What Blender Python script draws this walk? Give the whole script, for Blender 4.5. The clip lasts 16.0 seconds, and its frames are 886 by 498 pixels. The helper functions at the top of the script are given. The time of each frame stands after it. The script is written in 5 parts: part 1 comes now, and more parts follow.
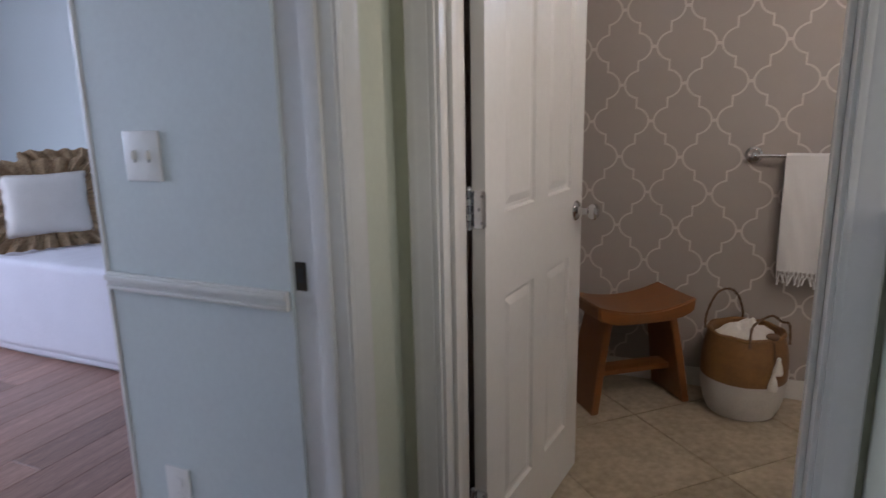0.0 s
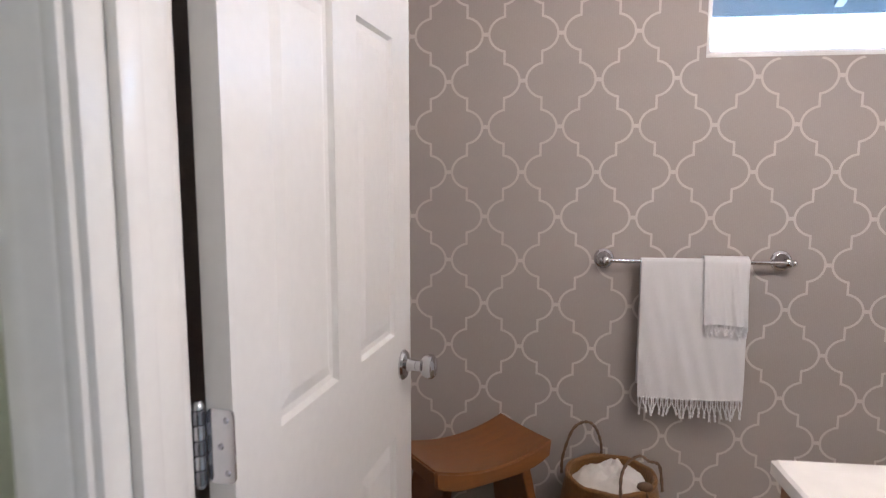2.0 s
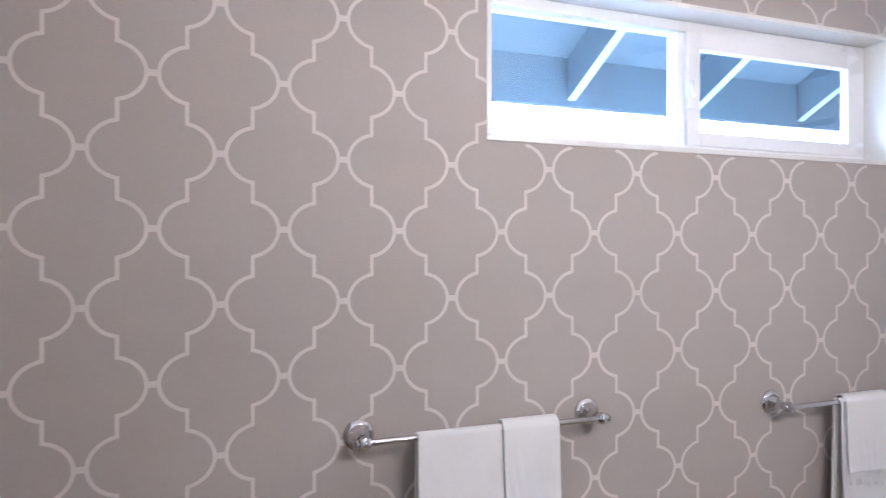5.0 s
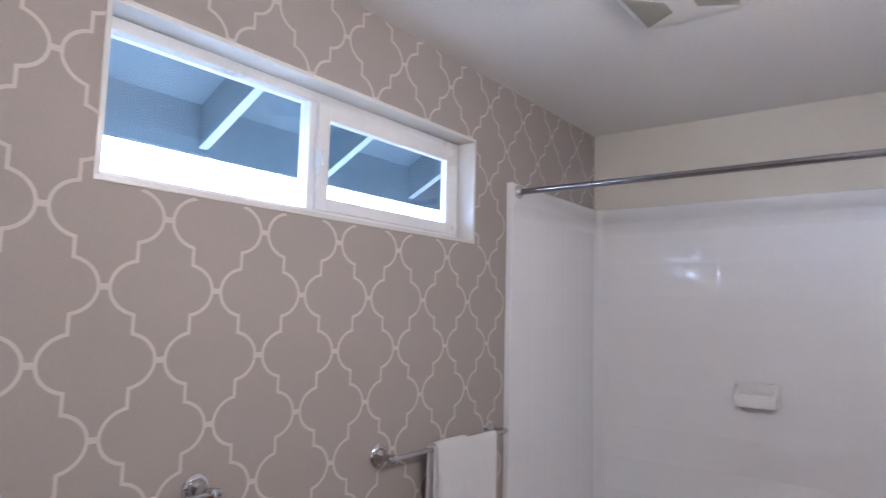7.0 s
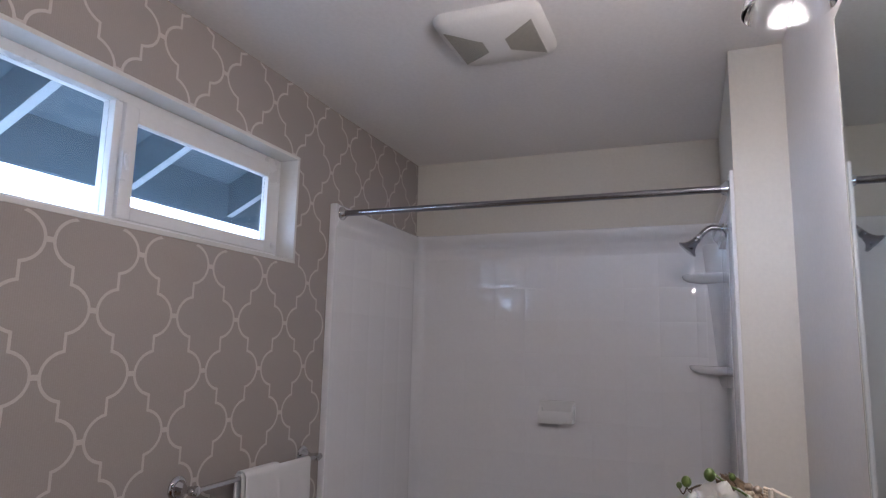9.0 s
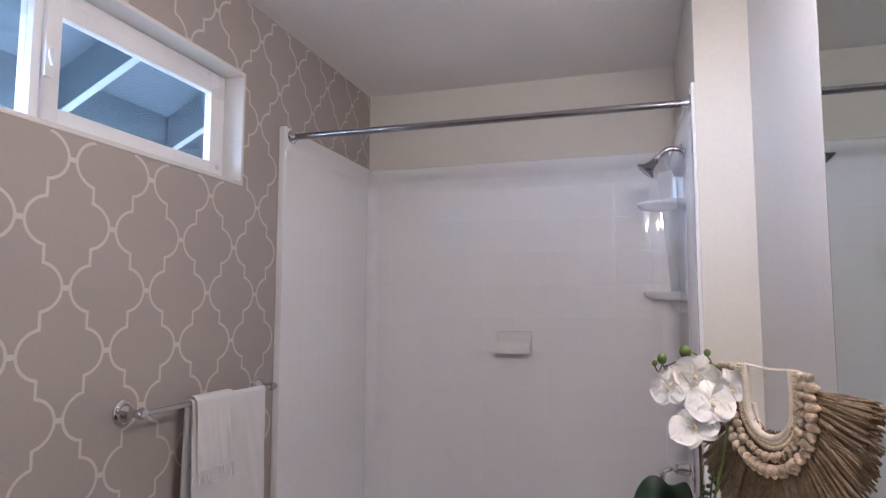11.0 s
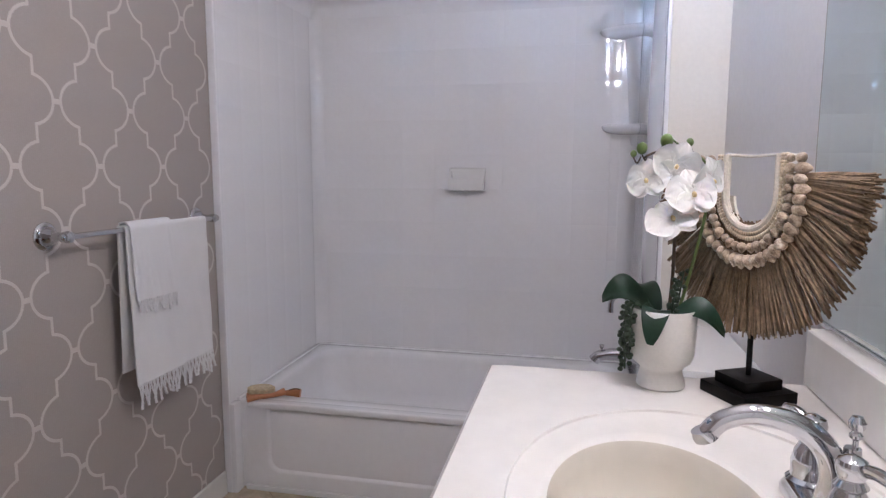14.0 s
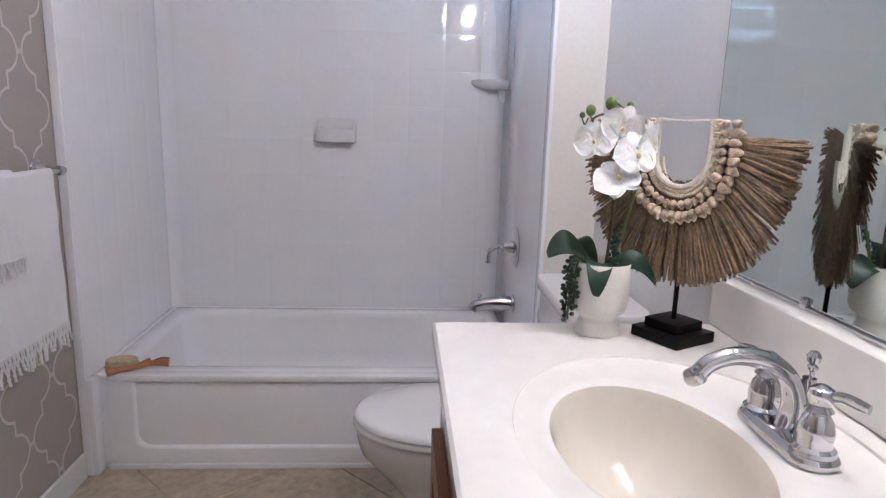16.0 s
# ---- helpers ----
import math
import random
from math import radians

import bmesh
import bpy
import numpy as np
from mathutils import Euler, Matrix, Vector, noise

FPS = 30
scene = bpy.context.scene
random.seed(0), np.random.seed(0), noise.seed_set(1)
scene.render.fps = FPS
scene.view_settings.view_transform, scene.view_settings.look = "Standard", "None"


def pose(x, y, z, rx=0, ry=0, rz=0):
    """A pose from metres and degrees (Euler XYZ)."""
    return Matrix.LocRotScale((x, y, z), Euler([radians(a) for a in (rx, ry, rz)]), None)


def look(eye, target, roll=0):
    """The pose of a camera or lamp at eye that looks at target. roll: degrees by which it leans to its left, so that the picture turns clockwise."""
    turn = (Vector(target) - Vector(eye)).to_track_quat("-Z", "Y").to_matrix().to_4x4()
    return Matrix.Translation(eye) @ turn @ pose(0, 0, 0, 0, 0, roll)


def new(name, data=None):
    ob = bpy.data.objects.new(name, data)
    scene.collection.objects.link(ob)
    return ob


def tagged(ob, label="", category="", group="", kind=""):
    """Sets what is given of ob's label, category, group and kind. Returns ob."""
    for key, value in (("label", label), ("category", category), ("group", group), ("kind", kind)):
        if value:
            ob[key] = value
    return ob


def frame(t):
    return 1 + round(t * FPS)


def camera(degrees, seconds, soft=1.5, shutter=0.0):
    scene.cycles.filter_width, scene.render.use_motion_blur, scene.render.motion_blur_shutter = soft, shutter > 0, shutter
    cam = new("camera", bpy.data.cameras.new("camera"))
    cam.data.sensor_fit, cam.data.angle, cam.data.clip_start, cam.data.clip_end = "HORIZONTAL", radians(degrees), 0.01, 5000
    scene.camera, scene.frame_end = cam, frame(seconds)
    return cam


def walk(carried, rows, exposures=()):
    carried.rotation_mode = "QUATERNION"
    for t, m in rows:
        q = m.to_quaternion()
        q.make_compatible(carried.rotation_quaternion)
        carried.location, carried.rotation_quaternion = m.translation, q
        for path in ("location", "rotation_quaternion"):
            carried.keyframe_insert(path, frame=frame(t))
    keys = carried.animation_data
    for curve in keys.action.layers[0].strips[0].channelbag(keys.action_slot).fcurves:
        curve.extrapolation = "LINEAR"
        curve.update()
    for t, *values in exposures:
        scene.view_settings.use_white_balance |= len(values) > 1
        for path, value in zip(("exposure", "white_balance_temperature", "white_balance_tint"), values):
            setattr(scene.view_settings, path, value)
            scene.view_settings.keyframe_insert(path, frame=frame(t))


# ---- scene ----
cam = camera(70.3, 16.0, soft=1.25, shutter=0.3)
PATH = [
    (0, (-2.063, -2.982, 1.285), (-2.85, -1.195, 0.852), -1.2),
    (0.5, (-2.101, -2.825, 1.315), (-2.675, -0.943, 0.957), -0.6),
    (1, (-2.155, -2.657, 1.321), (-2.582, -0.73, 1.001), -0.1),
    (1.5, (-2.213, -2.468, 1.343), (-2.513, -0.513, 1.046), -0.0),
    (2, (-2.239, -2.265, 1.365), (-2.471, -0.293, 1.131), -0.0),
    (2.5, (-2.263, -2.096, 1.375), (-2.41, -0.108, 1.218), 0.1),
    (3, (-2.311, -1.919, 1.406), (-2.378, 0.075, 1.277), 0.3),
    (5.5, (-2.223, -1.367, 1.494), (-1.299, 0.405, 1.549), -0.1),
    (6, (-2.224, -1.364, 1.498), (-1.064, 0.263, 1.584), 0.1),
    (6.5, (-2.205, -1.365, 1.494), (-0.847, 0.097, 1.62), 0.2),
    (7, (-2.194, -1.373, 1.501), (-0.617, -0.159, 1.694), 1.4),
    (7.5, (-2.181, -1.387, 1.499), (-0.472, -0.378, 1.743), 1.3),
    (8, (-2.182, -1.379, 1.499), (-0.399, -0.513, 1.765), 1.3),
    (8.5, (-2.189, -1.396, 1.493), (-0.369, -0.622, 1.79), 1.3),
    (11, (-2.112, -1.327, 1.329), (-0.207, -0.743, 1.514), 0.1),
    (11.5, (-2.101, -1.324, 1.318), (-0.174, -0.793, 1.39), 0.1),
    (12, (-2.099, -1.335, 1.296), (-0.168, -0.814, 1.293), 0.0),
    (12.5, (-2.091, -1.335, 1.273), (-0.157, -0.829, 1.211), -0.0),
    (13, (-2.079, -1.336, 1.251), (-0.147, -0.834, 1.127), -0.2),
    (13.5, (-2.068, -1.313, 1.233), (-0.138, -0.826, 1.038), -0.1),
    (14, (-2.005, -1.272, 1.21), (-0.065, -0.854, 0.959), 0.1),
    (14.5, (-1.97, -1.221, 1.208), (-0.011, -0.967, 0.891), 0.4),
    (15, (-1.96, -1.191, 1.204), (0.005, -1.11, 0.842), 1.2),
    (15.5, (-1.982, -1.119, 1.216), (-0.02, -1.192, 0.836), 1.7),
    (16, (-2.001, -1.062, 1.218), (-0.045, -1.194, 0.821), 1.7),
]
walk(cam, [(t, look(eye, target, roll)) for t, eye, target, roll in PATH],
     exposures=[(0.0, -0.44, 6250, 17), (0.5, -0.16, 6600, 17), (1.0, 0.18, 6600, 18), (1.5, 0.38, 6500, 19), (2.0, 0.36, 5950, 19), (3.0, 0.38, 5550, 18), (5.5, 0.68, 5400, 17), (7.0, 0.06, 5600, 18), (7.5, 0.08, 5650, 18), (8.0, -0.34, 5700, 19), (8.5, -0.72, 5700, 19), (11.0, -0.02, 5800, 21),
                (12.5, 0.40, 5500, 19), (14.0, 0.14, 5500, 19), (15.5, 0.15, 5450, 18), (16.0, 0.3, 5450, 18)])

# ---- world and lights ----
world = bpy.data.worlds.new("sky")
scene.world = world
world.use_nodes = True
wn = world.node_tree.nodes
sky = wn.new("ShaderNodeTexSky")
sky.sky_type, sky.sun_disc, sky.sun_elevation, sky.sun_rotation = "NISHITA", False, radians(48), radians(200)
world.node_tree.links.new(sky.outputs[0], wn["Background"].inputs[0])
wn["Background"].inputs[1].default_value = 0.15


def lamp(name, kind, m, energy, color, **more):
    ob = new(name, bpy.data.lights.new(name, kind))
    ob.matrix_world = m
    ob.data.energy, ob.data.color = energy, color
    for key, value in more.items():
        if key == "size":
            ob.data.shape, ob.data.size, ob.data.size_y = "RECTANGLE", *value
        elif key == "radius":
            ob.data.shadow_soft_size = value
        elif key == "angle":
            ob.data.angle = value
    return ob


lamp("sun", "SUN", look((0, 0, 5), (0.6, 2.0, 2.4)), 3.0, (1, 0.95, 0.88), angle=radians(0.5))
# daylight by area lamps; the bedroom's and the hall's windows are unseen, added
lamp("daylight_bedroom", "AREA", look((-7.13, -2.8, 1.5), (-5.0, -2.5, 0.9)), 102, (0.66, 0.76, 1.0), size=(1.3, 1.2))
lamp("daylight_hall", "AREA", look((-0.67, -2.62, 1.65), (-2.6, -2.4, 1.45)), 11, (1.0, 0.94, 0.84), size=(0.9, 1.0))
# bulbs of the vanity light
BULBS = [(-1.12, -1.545, 2.06), (-1.335, -1.545, 2.06), (-1.55, -1.545, 2.06)]
for spot in BULBS:
    lamp("bulb_light", "POINT", Matrix.Translation((spot[0], spot[1], spot[2] - 0.045)), 9.0, (1.0, 0.865, 0.735), radius=0.03)


# ---- materials ----
def mat(name, color, rough=0.5, metal=0.0, vary=0.06, scale=4.0, fine=90.0, bump=0.0, bump_scale=250.0, coat=0.0, spec=0.5, rvary=0.08,
        stretch=(1, 1, 1), second=None, sheen=0.0, per_object=0.0, trans=0.0, sss=0.0):
    m = bpy.data.materials.new(name)
    m.use_nodes = True
    nt = m.node_tree
    N, L = nt.nodes, nt.links
    b = N["Principled BSDF"]
    b.inputs["Metallic"].default_value = metal
    b.inputs["Coat Weight"].default_value = coat
    b.inputs["Coat Roughness"].default_value = 0.06
    b.inputs["Specular IOR Level"].default_value = spec
    b.inputs["Sheen Weight"].default_value = sheen
    b.inputs["Transmission Weight"].default_value = trans
    if sss:
        b.inputs["Subsurface Weight"].default_value = sss
        b.inputs["Subsurface Radius"].default_value = (0.01, 0.008, 0.006)
    tc = N.new("ShaderNodeTexCoord")
    mp = N.new("ShaderNodeMapping")
    mp.inputs["Scale"].default_value = stretch
    L.new(tc.outputs["Object"], mp.inputs["Vector"])
    big = N.new("ShaderNodeTexNoise")
    big.inputs["Scale"].default_value, big.inputs["Detail"].default_value = scale, 5
    small = N.new("ShaderNodeTexNoise")
    small.inputs["Scale"].default_value, small.inputs["Detail"].default_value = fine, 3
    for n in (big, small):
        L.new(mp.outputs[0], n.inputs["Vector"])
    add = N.new("ShaderNodeMath")
    add.operation = "MULTIPLY_ADD"
    L.new(small.outputs[0], add.inputs[0])
    add.inputs[1].default_value = 0.5
    half = N.new("ShaderNodeMath")
    half.operation = "MULTIPLY"
    half.inputs[1].default_value = 0.5
    L.new(big.outputs[0], half.inputs[0])
    L.new(half.outputs[0], add.inputs[2])
    ramp = N.new("ShaderNodeValToRGB")
    dark = second or tuple(c * (1 - vary * 2.2) for c in color)
    light = color if second else tuple(min(1, c * (1 + vary * 1.2)) for c in color)
    ramp.color_ramp.elements[0].position, ramp.color_ramp.elements[1].position = 0.3, 0.7
    ramp.color_ramp.elements[0].color, ramp.color_ramp.elements[1].color = (*dark, 1), (*light, 1)
    L.new(add.outputs[0], ramp.inputs[0])
    out = ramp.outputs[0]
    if per_object:
        info = N.new("ShaderNodeObjectInfo")
        hsv = N.new("ShaderNodeHueSaturation")
        mr = N.new("ShaderNodeMapRange")
        mr.inputs["To Min"].default_value, mr.inputs["To Max"].default_value = 1 - per_object, 1 + per_object
        L.new(info.outputs["Random"], mr.inputs["Value"])
        L.new(mr.outputs[0], hsv.inputs["Value"])
        L.new(out, hsv.inputs["Color"])
        out = hsv.outputs[0]
    L.new(out, b.inputs["Base Color"])
    rr = N.new("ShaderNodeMapRange")
    rr.inputs["To Min"].default_value, rr.inputs["To Max"].default_value = max(0.02, rough - rvary), min(1, rough + rvary)
    L.new(big.outputs[0], rr.inputs["Value"])
    L.new(rr.outputs[0], b.inputs["Roughness"])
    if bump:
        bn = N.new("ShaderNodeTexNoise")
        bn.inputs["Scale"].default_value, bn.inputs["Detail"].default_value = bump_scale, 3
        L.new(mp.outputs[0], bn.inputs["Vector"])
        bp = N.new("ShaderNodeBump")
        bp.inputs["Strength"].default_value, bp.inputs["Distance"].default_value = bump, 0.002
        L.new(bn.outputs[0], bp.inputs["Height"])
        L.new(bp.outputs[0], b.inputs["Normal"])
    return m


def weave(m, sx, sz, strength, amount=0.12, axis="XZ"):
    """Adds a woven relief and tint of crossing threads to a material."""
    nt = m.node_tree
    N, L = nt.nodes, nt.links
    b = N["Principled BSDF"]
    tc = N.new("ShaderNodeTexCoord")
    waves = []
    for direction, s in ((axis[0], sx), (axis[1], sz)):
        w = N.new("ShaderNodeTexWave")
        w.bands_direction = direction
        w.inputs["Scale"].default_value, w.inputs["Distortion"].default_value = s, 1.2
        w.inputs["Detail"].default_value, w.inputs["Detail Scale"].default_value = 2, 1.5
        L.new(tc.outputs["Object"], w.inputs["Vector"])
        waves.append(w)
    mul = N.new("ShaderNodeMath")
    mul.operation = "MULTIPLY"
    L.new(waves[0].outputs["Fac"], mul.inputs[0])
    L.new(waves[1].outputs["Fac"], mul.inputs[1])
    link = b.inputs["Base Color"].links[0]
    src = link.from_socket
    mix = N.new("ShaderNodeMix")
    mix.data_type, mix.blend_type = "RGBA", "MULTIPLY"
    mix.inputs["Factor"].default_value = amount
    L.new(src, mix.inputs["A"])
    L.new(mul.outputs[0], mix.inputs["B"])
    L.new(mix.outputs["Result"], b.inputs["Base Color"])
    bp = N.new("ShaderNodeBump")
    bp.inputs["Strength"].default_value, bp.inputs["Distance"].default_value = strength, 0.001
    L.new(mul.outputs[0], bp.inputs["Height"])
    L.new(bp.outputs[0], b.inputs["Normal"])
    return m


PAPER = weave(mat("taupe_grasscloth", (0.415, 0.368, 0.338), 0.75, vary=0.05, scale=1.6, fine=220, stretch=(0.4, 0.4, 2.5)), 55, 160, 0.12, 0.10)
TRELLIS = mat("cream_print", (0.60, 0.55, 0.515), 0.6, vary=0.06, scale=12, fine=300)
WHITE_TRIM = mat("white_semigloss_paint", (0.74, 0.73, 0.70), 0.22, vary=0.02, scale=2.5, fine=60, rvary=0.02)
DOOR_PAINT = mat("white_door_paint", (0.70, 0.69, 0.665), 0.36, vary=0.02, scale=2, fine=50, rvary=0.02)
CREAM = mat("cream_wall_paint", (0.72, 0.695, 0.635), 0.55, vary=0.025, scale=1.3, fine=80, bump=0.12, bump_scale=140)
WALL_WHITE = mat("white_wall_paint", (0.76, 0.74, 0.72), 0.5, vary=0.025, scale=1.3, fine=80, bump=0.12, bump_scale=140)
CEIL = mat("ceiling_paint", (0.81, 0.79, 0.775), 0.7, vary=0.03, scale=1.1, fine=70, bump=0.25, bump_scale=110)
SAGE = mat("pale_sage_wall_paint", (0.60, 0.625, 0.52), 0.55, vary=0.025, scale=1.2, fine=80, bump=0.12, bump_scale=140)
BEDPAINT = mat("pale_blue_grey_wall_paint", (0.61, 0.66, 0.655), 0.55, vary=0.025, scale=1.2, fine=80, bump=0.12, bump_scale=140)
ACRYLIC = mat("white_acrylic", (0.86, 0.86, 0.875), 0.05, vary=0.012, scale=2, fine=40, coat=0.5, rvary=0.02)
CERAMIC = mat("white_ceramic", (0.82, 0.82, 0.81), 0.08, vary=0.01, scale=5, fine=60, coat=0.5, rvary=0.03)
CHROME = mat("chrome", (0.60, 0.60, 0.62), 0.07, metal=1.0, vary=0.02, scale=30, fine=200, rvary=0.04)
STEEL = mat("brushed_steel", (0.60, 0.60, 0.62), 0.24, metal=1.0, vary=0.05, scale=30, fine=300, rvary=0.08)
MARBLE = mat("cultured_marble", (0.84, 0.81, 0.76), 0.12, vary=0.03, scale=3.5, fine=25, coat=0.35, rvary=0.04)
BASIN = mat("ivory_cultured_marble", (0.74, 0.69, 0.595), 0.12, vary=0.03, scale=3.5, fine=25, coat=0.35, rvary=0.04)
OAK = mat("stained_oak", (0.27, 0.115, 0.05), 0.38, vary=0.2, scale=6, fine=60, bump=0.12, bump_scale=120, stretch=(6, 6, 0.6), second=(0.17, 0.062, 0.026))
TEAK = mat("oiled_teak", (0.26, 0.095, 0.023), 0.36, scale=5, fine=45, bump=0.15, bump_scale=90, stretch=(0.6, 7, 7), second=(0.17, 0.062, 0.016), coat=0.1)
BAMBOO = mat("brush_wood", (0.46, 0.20, 0.08), 0.4, scale=20, fine=120, second=(0.32, 0.12, 0.045), stretch=(1, 5, 5))
BRISTLE = mat("pale_bristles", (0.55, 0.45, 0.29), 0.9, vary=0.2, scale=60, fine=400, bump=0.6, bump_scale=500)
SEAGRASS = weave(mat("woven_seagrass", (0.46, 0.225, 0.065), 0.5, scale=14, fine=140, second=(0.25, 0.115, 0.034), per_object=0.12), 75, 75, 0.9, 0.45)
ROPE_WHITE = weave(mat("white_painted_seagrass", (0.66, 0.63, 0.59), 0.7, vary=0.06, scale=14, fine=140, bump=0.4, bump_scale=160), 90, 120, 0.35, 0.08)
ROPE_BROWN = mat("brown_twisted_handle", (0.15, 0.085, 0.045), 0.7, vary=0.2, scale=60, fine=260, bump=0.6, bump_scale=220)
COTTON = weave(mat("white_cotton", (0.83, 0.82, 0.82), 0.9, vary=0.03, scale=6, fine=260, sheen=0.25), 210, 260, 0.35, 0.10)
LINEN = mat("off_white_fabric", (0.78, 0.75, 0.70), 0.9, vary=0.04, scale=9, fine=200, bump=0.3, bump_scale=300, sheen=0.2)
GROUT = mat("grout", (0.45, 0.38, 0.29), 0.85, vary=0.12, scale=20, fine=200, bump=0.3, bump_scale=300)
TILE = mat("travertine_tile", (0.54, 0.455, 0.34), 0.32, vary=0.12, scale=7.5, fine=30, bump=0.10, bump_scale=60, second=(0.29, 0.235, 0.155), per_object=0.05)
PLANK = mat("grey_brown_plank", (0.44, 0.265, 0.205), 0.36, scale=3, fine=30, bump=0.12, bump_scale=80, stretch=(0.7, 9, 9), second=(0.17, 0.09, 0.07), per_object=0.25)
VINYL = mat("white_vinyl", (0.82, 0.82, 0.82), 0.3, vary=0.015, scale=4, fine=60)
EAVE = mat("blue_grey_exterior_paint", (0.12, 0.175, 0.215), 0.7, vary=0.06, scale=3, fine=50, bump=0.2, bump_scale=80)
# bounced light on the rafter undersides, put into a paler colour
RAFTER_EDGE = mat("rafter_bounce_lit", (0.46, 0.54, 0.60), 0.7, vary=0.05, scale=4, fine=60)
EAVE_LIGHT = mat("pale_exterior_paint", (0.145, 0.205, 0.25), 0.7, vary=0.05, scale=4, fine=60)
# chrome with the room's dark reflections put into its base colour
CHROME_DARK_REFLECT = mat("chrome_dark_reflections", (0.34, 0.34, 0.37), 0.12, metal=1.0, vary=0.05, scale=30, fine=200, rvary=0.05)
BRONZE = mat("dark_bronze", (0.045, 0.035, 0.025), 0.4, metal=0.8, vary=0.15, scale=30, fine=200)
BLACK = mat("black_lacquer", (0.004, 0.0036, 0.0036), 0.4, spec=0.10, vary=0.1, scale=10, fine=120)
# near-black colour for the shade in plank joints and the strike plate's hole
DARK = mat("dark_shadow_gap", (0.02, 0.019, 0.018), 0.8)
TANK_GREY = mat("dull_grille", (0.44, 0.425, 0.375), 0.6, vary=0.05)
PETAL = mat("orchid_petal", (0.84, 0.83, 0.80), 0.55, vary=0.03, scale=30, fine=160, sss=0.2)
LIP = mat("orchid_throat", (0.72, 0.58, 0.30), 0.5, vary=0.15, scale=80, fine=300)
BUD = mat("green_bud", (0.10, 0.15, 0.03), 0.4, vary=0.15, scale=50, fine=200)
LEAF = mat("dark_green_leaf", (0.009, 0.030, 0.015), 0.42, spec=0.35, vary=0.2, scale=12, fine=70, bump=0.15, bump_scale=90, stretch=(1, 4, 4))
BEADLEAF = mat("succulent_green", (0.030, 0.055, 0.026), 0.45, vary=0.25, scale=60, fine=240)
STEM = mat("brown_stem", (0.085, 0.055, 0.030), 0.6, vary=0.15, scale=40, fine=200)
RAFFIA = mat("dry_raffia", (0.36, 0.25, 0.145), 0.6, scale=26, fine=150, second=(0.085, 0.055, 0.029), stretch=(1, 1, 1), bump=0.3, bump_scale=200)
SHELL = mat("tan_sea_shell", (0.66, 0.54, 0.40), 0.33, scale=120, fine=380, second=(0.22, 0.14, 0.085), per_object=0.25, bump=0.3, bump_scale=300)
BEADS = mat("cream_shell_beads", (0.70, 0.58, 0.41), 0.4, vary=0.12, scale=90, fine=260, per_object=0.12)
CORD = mat("white_wrapped_cord", (0.72, 0.66, 0.56), 0.75, vary=0.1, scale=80, fine=300, bump=0.5, bump_scale=260)
RUFFLE = mat("brown_ruffled_fabric", (0.58, 0.42, 0.25), 0.85, scale=14, fine=70, second=(0.17, 0.095, 0.05), bump=0.5, bump_scale=60)
BEDDING = weave(mat("white_bedspread", (0.75, 0.74, 0.80), 0.9, vary=0.04, scale=4, fine=120, sheen=0.2), 120, 120, 0.3, 0.06)
PLASTIC = mat("white_plastic", (0.80, 0.79, 0.76), 0.35, vary=0.02, scale=10, fine=100)
# paleness chosen to bounce light up under the eaves
BOUNCE_GROUND = mat("pale_bounce_ground", (0.42, 0.41, 0.39), 0.9, vary=0.12, scale=0.6, fine=9)
HAZE = bpy.data.materials.new("bright_haze")
HAZE.use_nodes = True
HAZE.node_tree.nodes["Principled BSDF"].inputs["Emission Color"].default_value = (0.62, 0.81, 1.0, 1)
HAZE.node_tree.nodes["Principled BSDF"].inputs["Emission Strength"].default_value = 54


def glass(name, tint=(1, 1, 1), rough=0.0):
    m = bpy.data.materials.new(name)
    m.use_nodes = True
    b = m.node_tree.nodes["Principled BSDF"]
    b.inputs["Base Color"].default_value = (*tint, 1)
    b.inputs["Roughness"].default_value, b.inputs["Transmission Weight"].default_value, b.inputs["IOR"].default_value = rough, 1.0, 1.45
    return m


PANE = glass("window_glass", (0.93, 0.97, 1.0))
SHADE_GLASS = glass("clear_shade_glass")
SHADE_GLASS.node_tree.nodes["Principled BSDF"].inputs["IOR"].default_value = 1.18
MIRROR = mat("mirror_silver", (0.72, 0.785, 0.765), 0.02, metal=1.0, vary=0.004, scale=2, fine=20, rvary=0.008)
BULB = bpy.data.materials.new("lit_bulb")
BULB.use_nodes = True
BULB.node_tree.nodes["Principled BSDF"].inputs["Emission Color"].default_value = (1.0, 0.86, 0.70, 1)
BULB.node_tree.nodes["Principled BSDF"].inputs["Emission Strength"].default_value = 25


# ---- helpers for meshes ----
def part(name, bm, material, parent=None, label="", m=None, smooth=35):
    bm.normal_update()
    me = bpy.data.meshes.new(name)
    bm.to_mesh(me)
    bm.free()
    me.materials.append(material)
    if smooth:
        for p in me.polygons:
            p.use_smooth = True
        me.set_sharp_from_angle(angle=radians(smooth))
    return place(name, me, parent, label, m)


def place(name, me, parent=None, label="", m=None):
    ob = new(name, me)
    if m is not None:
        ob.matrix_basis = m
    if parent is not None:
        ob.parent = parent
    if label:
        ob["label"] = label
    return ob


def thing(name, m, label, category, group="", kind=""):
    ob = new(name)
    ob.empty_display_size = 0.05
    ob.matrix_basis = m
    return tagged(ob, label, category, group, kind)


def at(x, y, z, rz=0):
    return pose(x, y, z, 0, 0, rz)


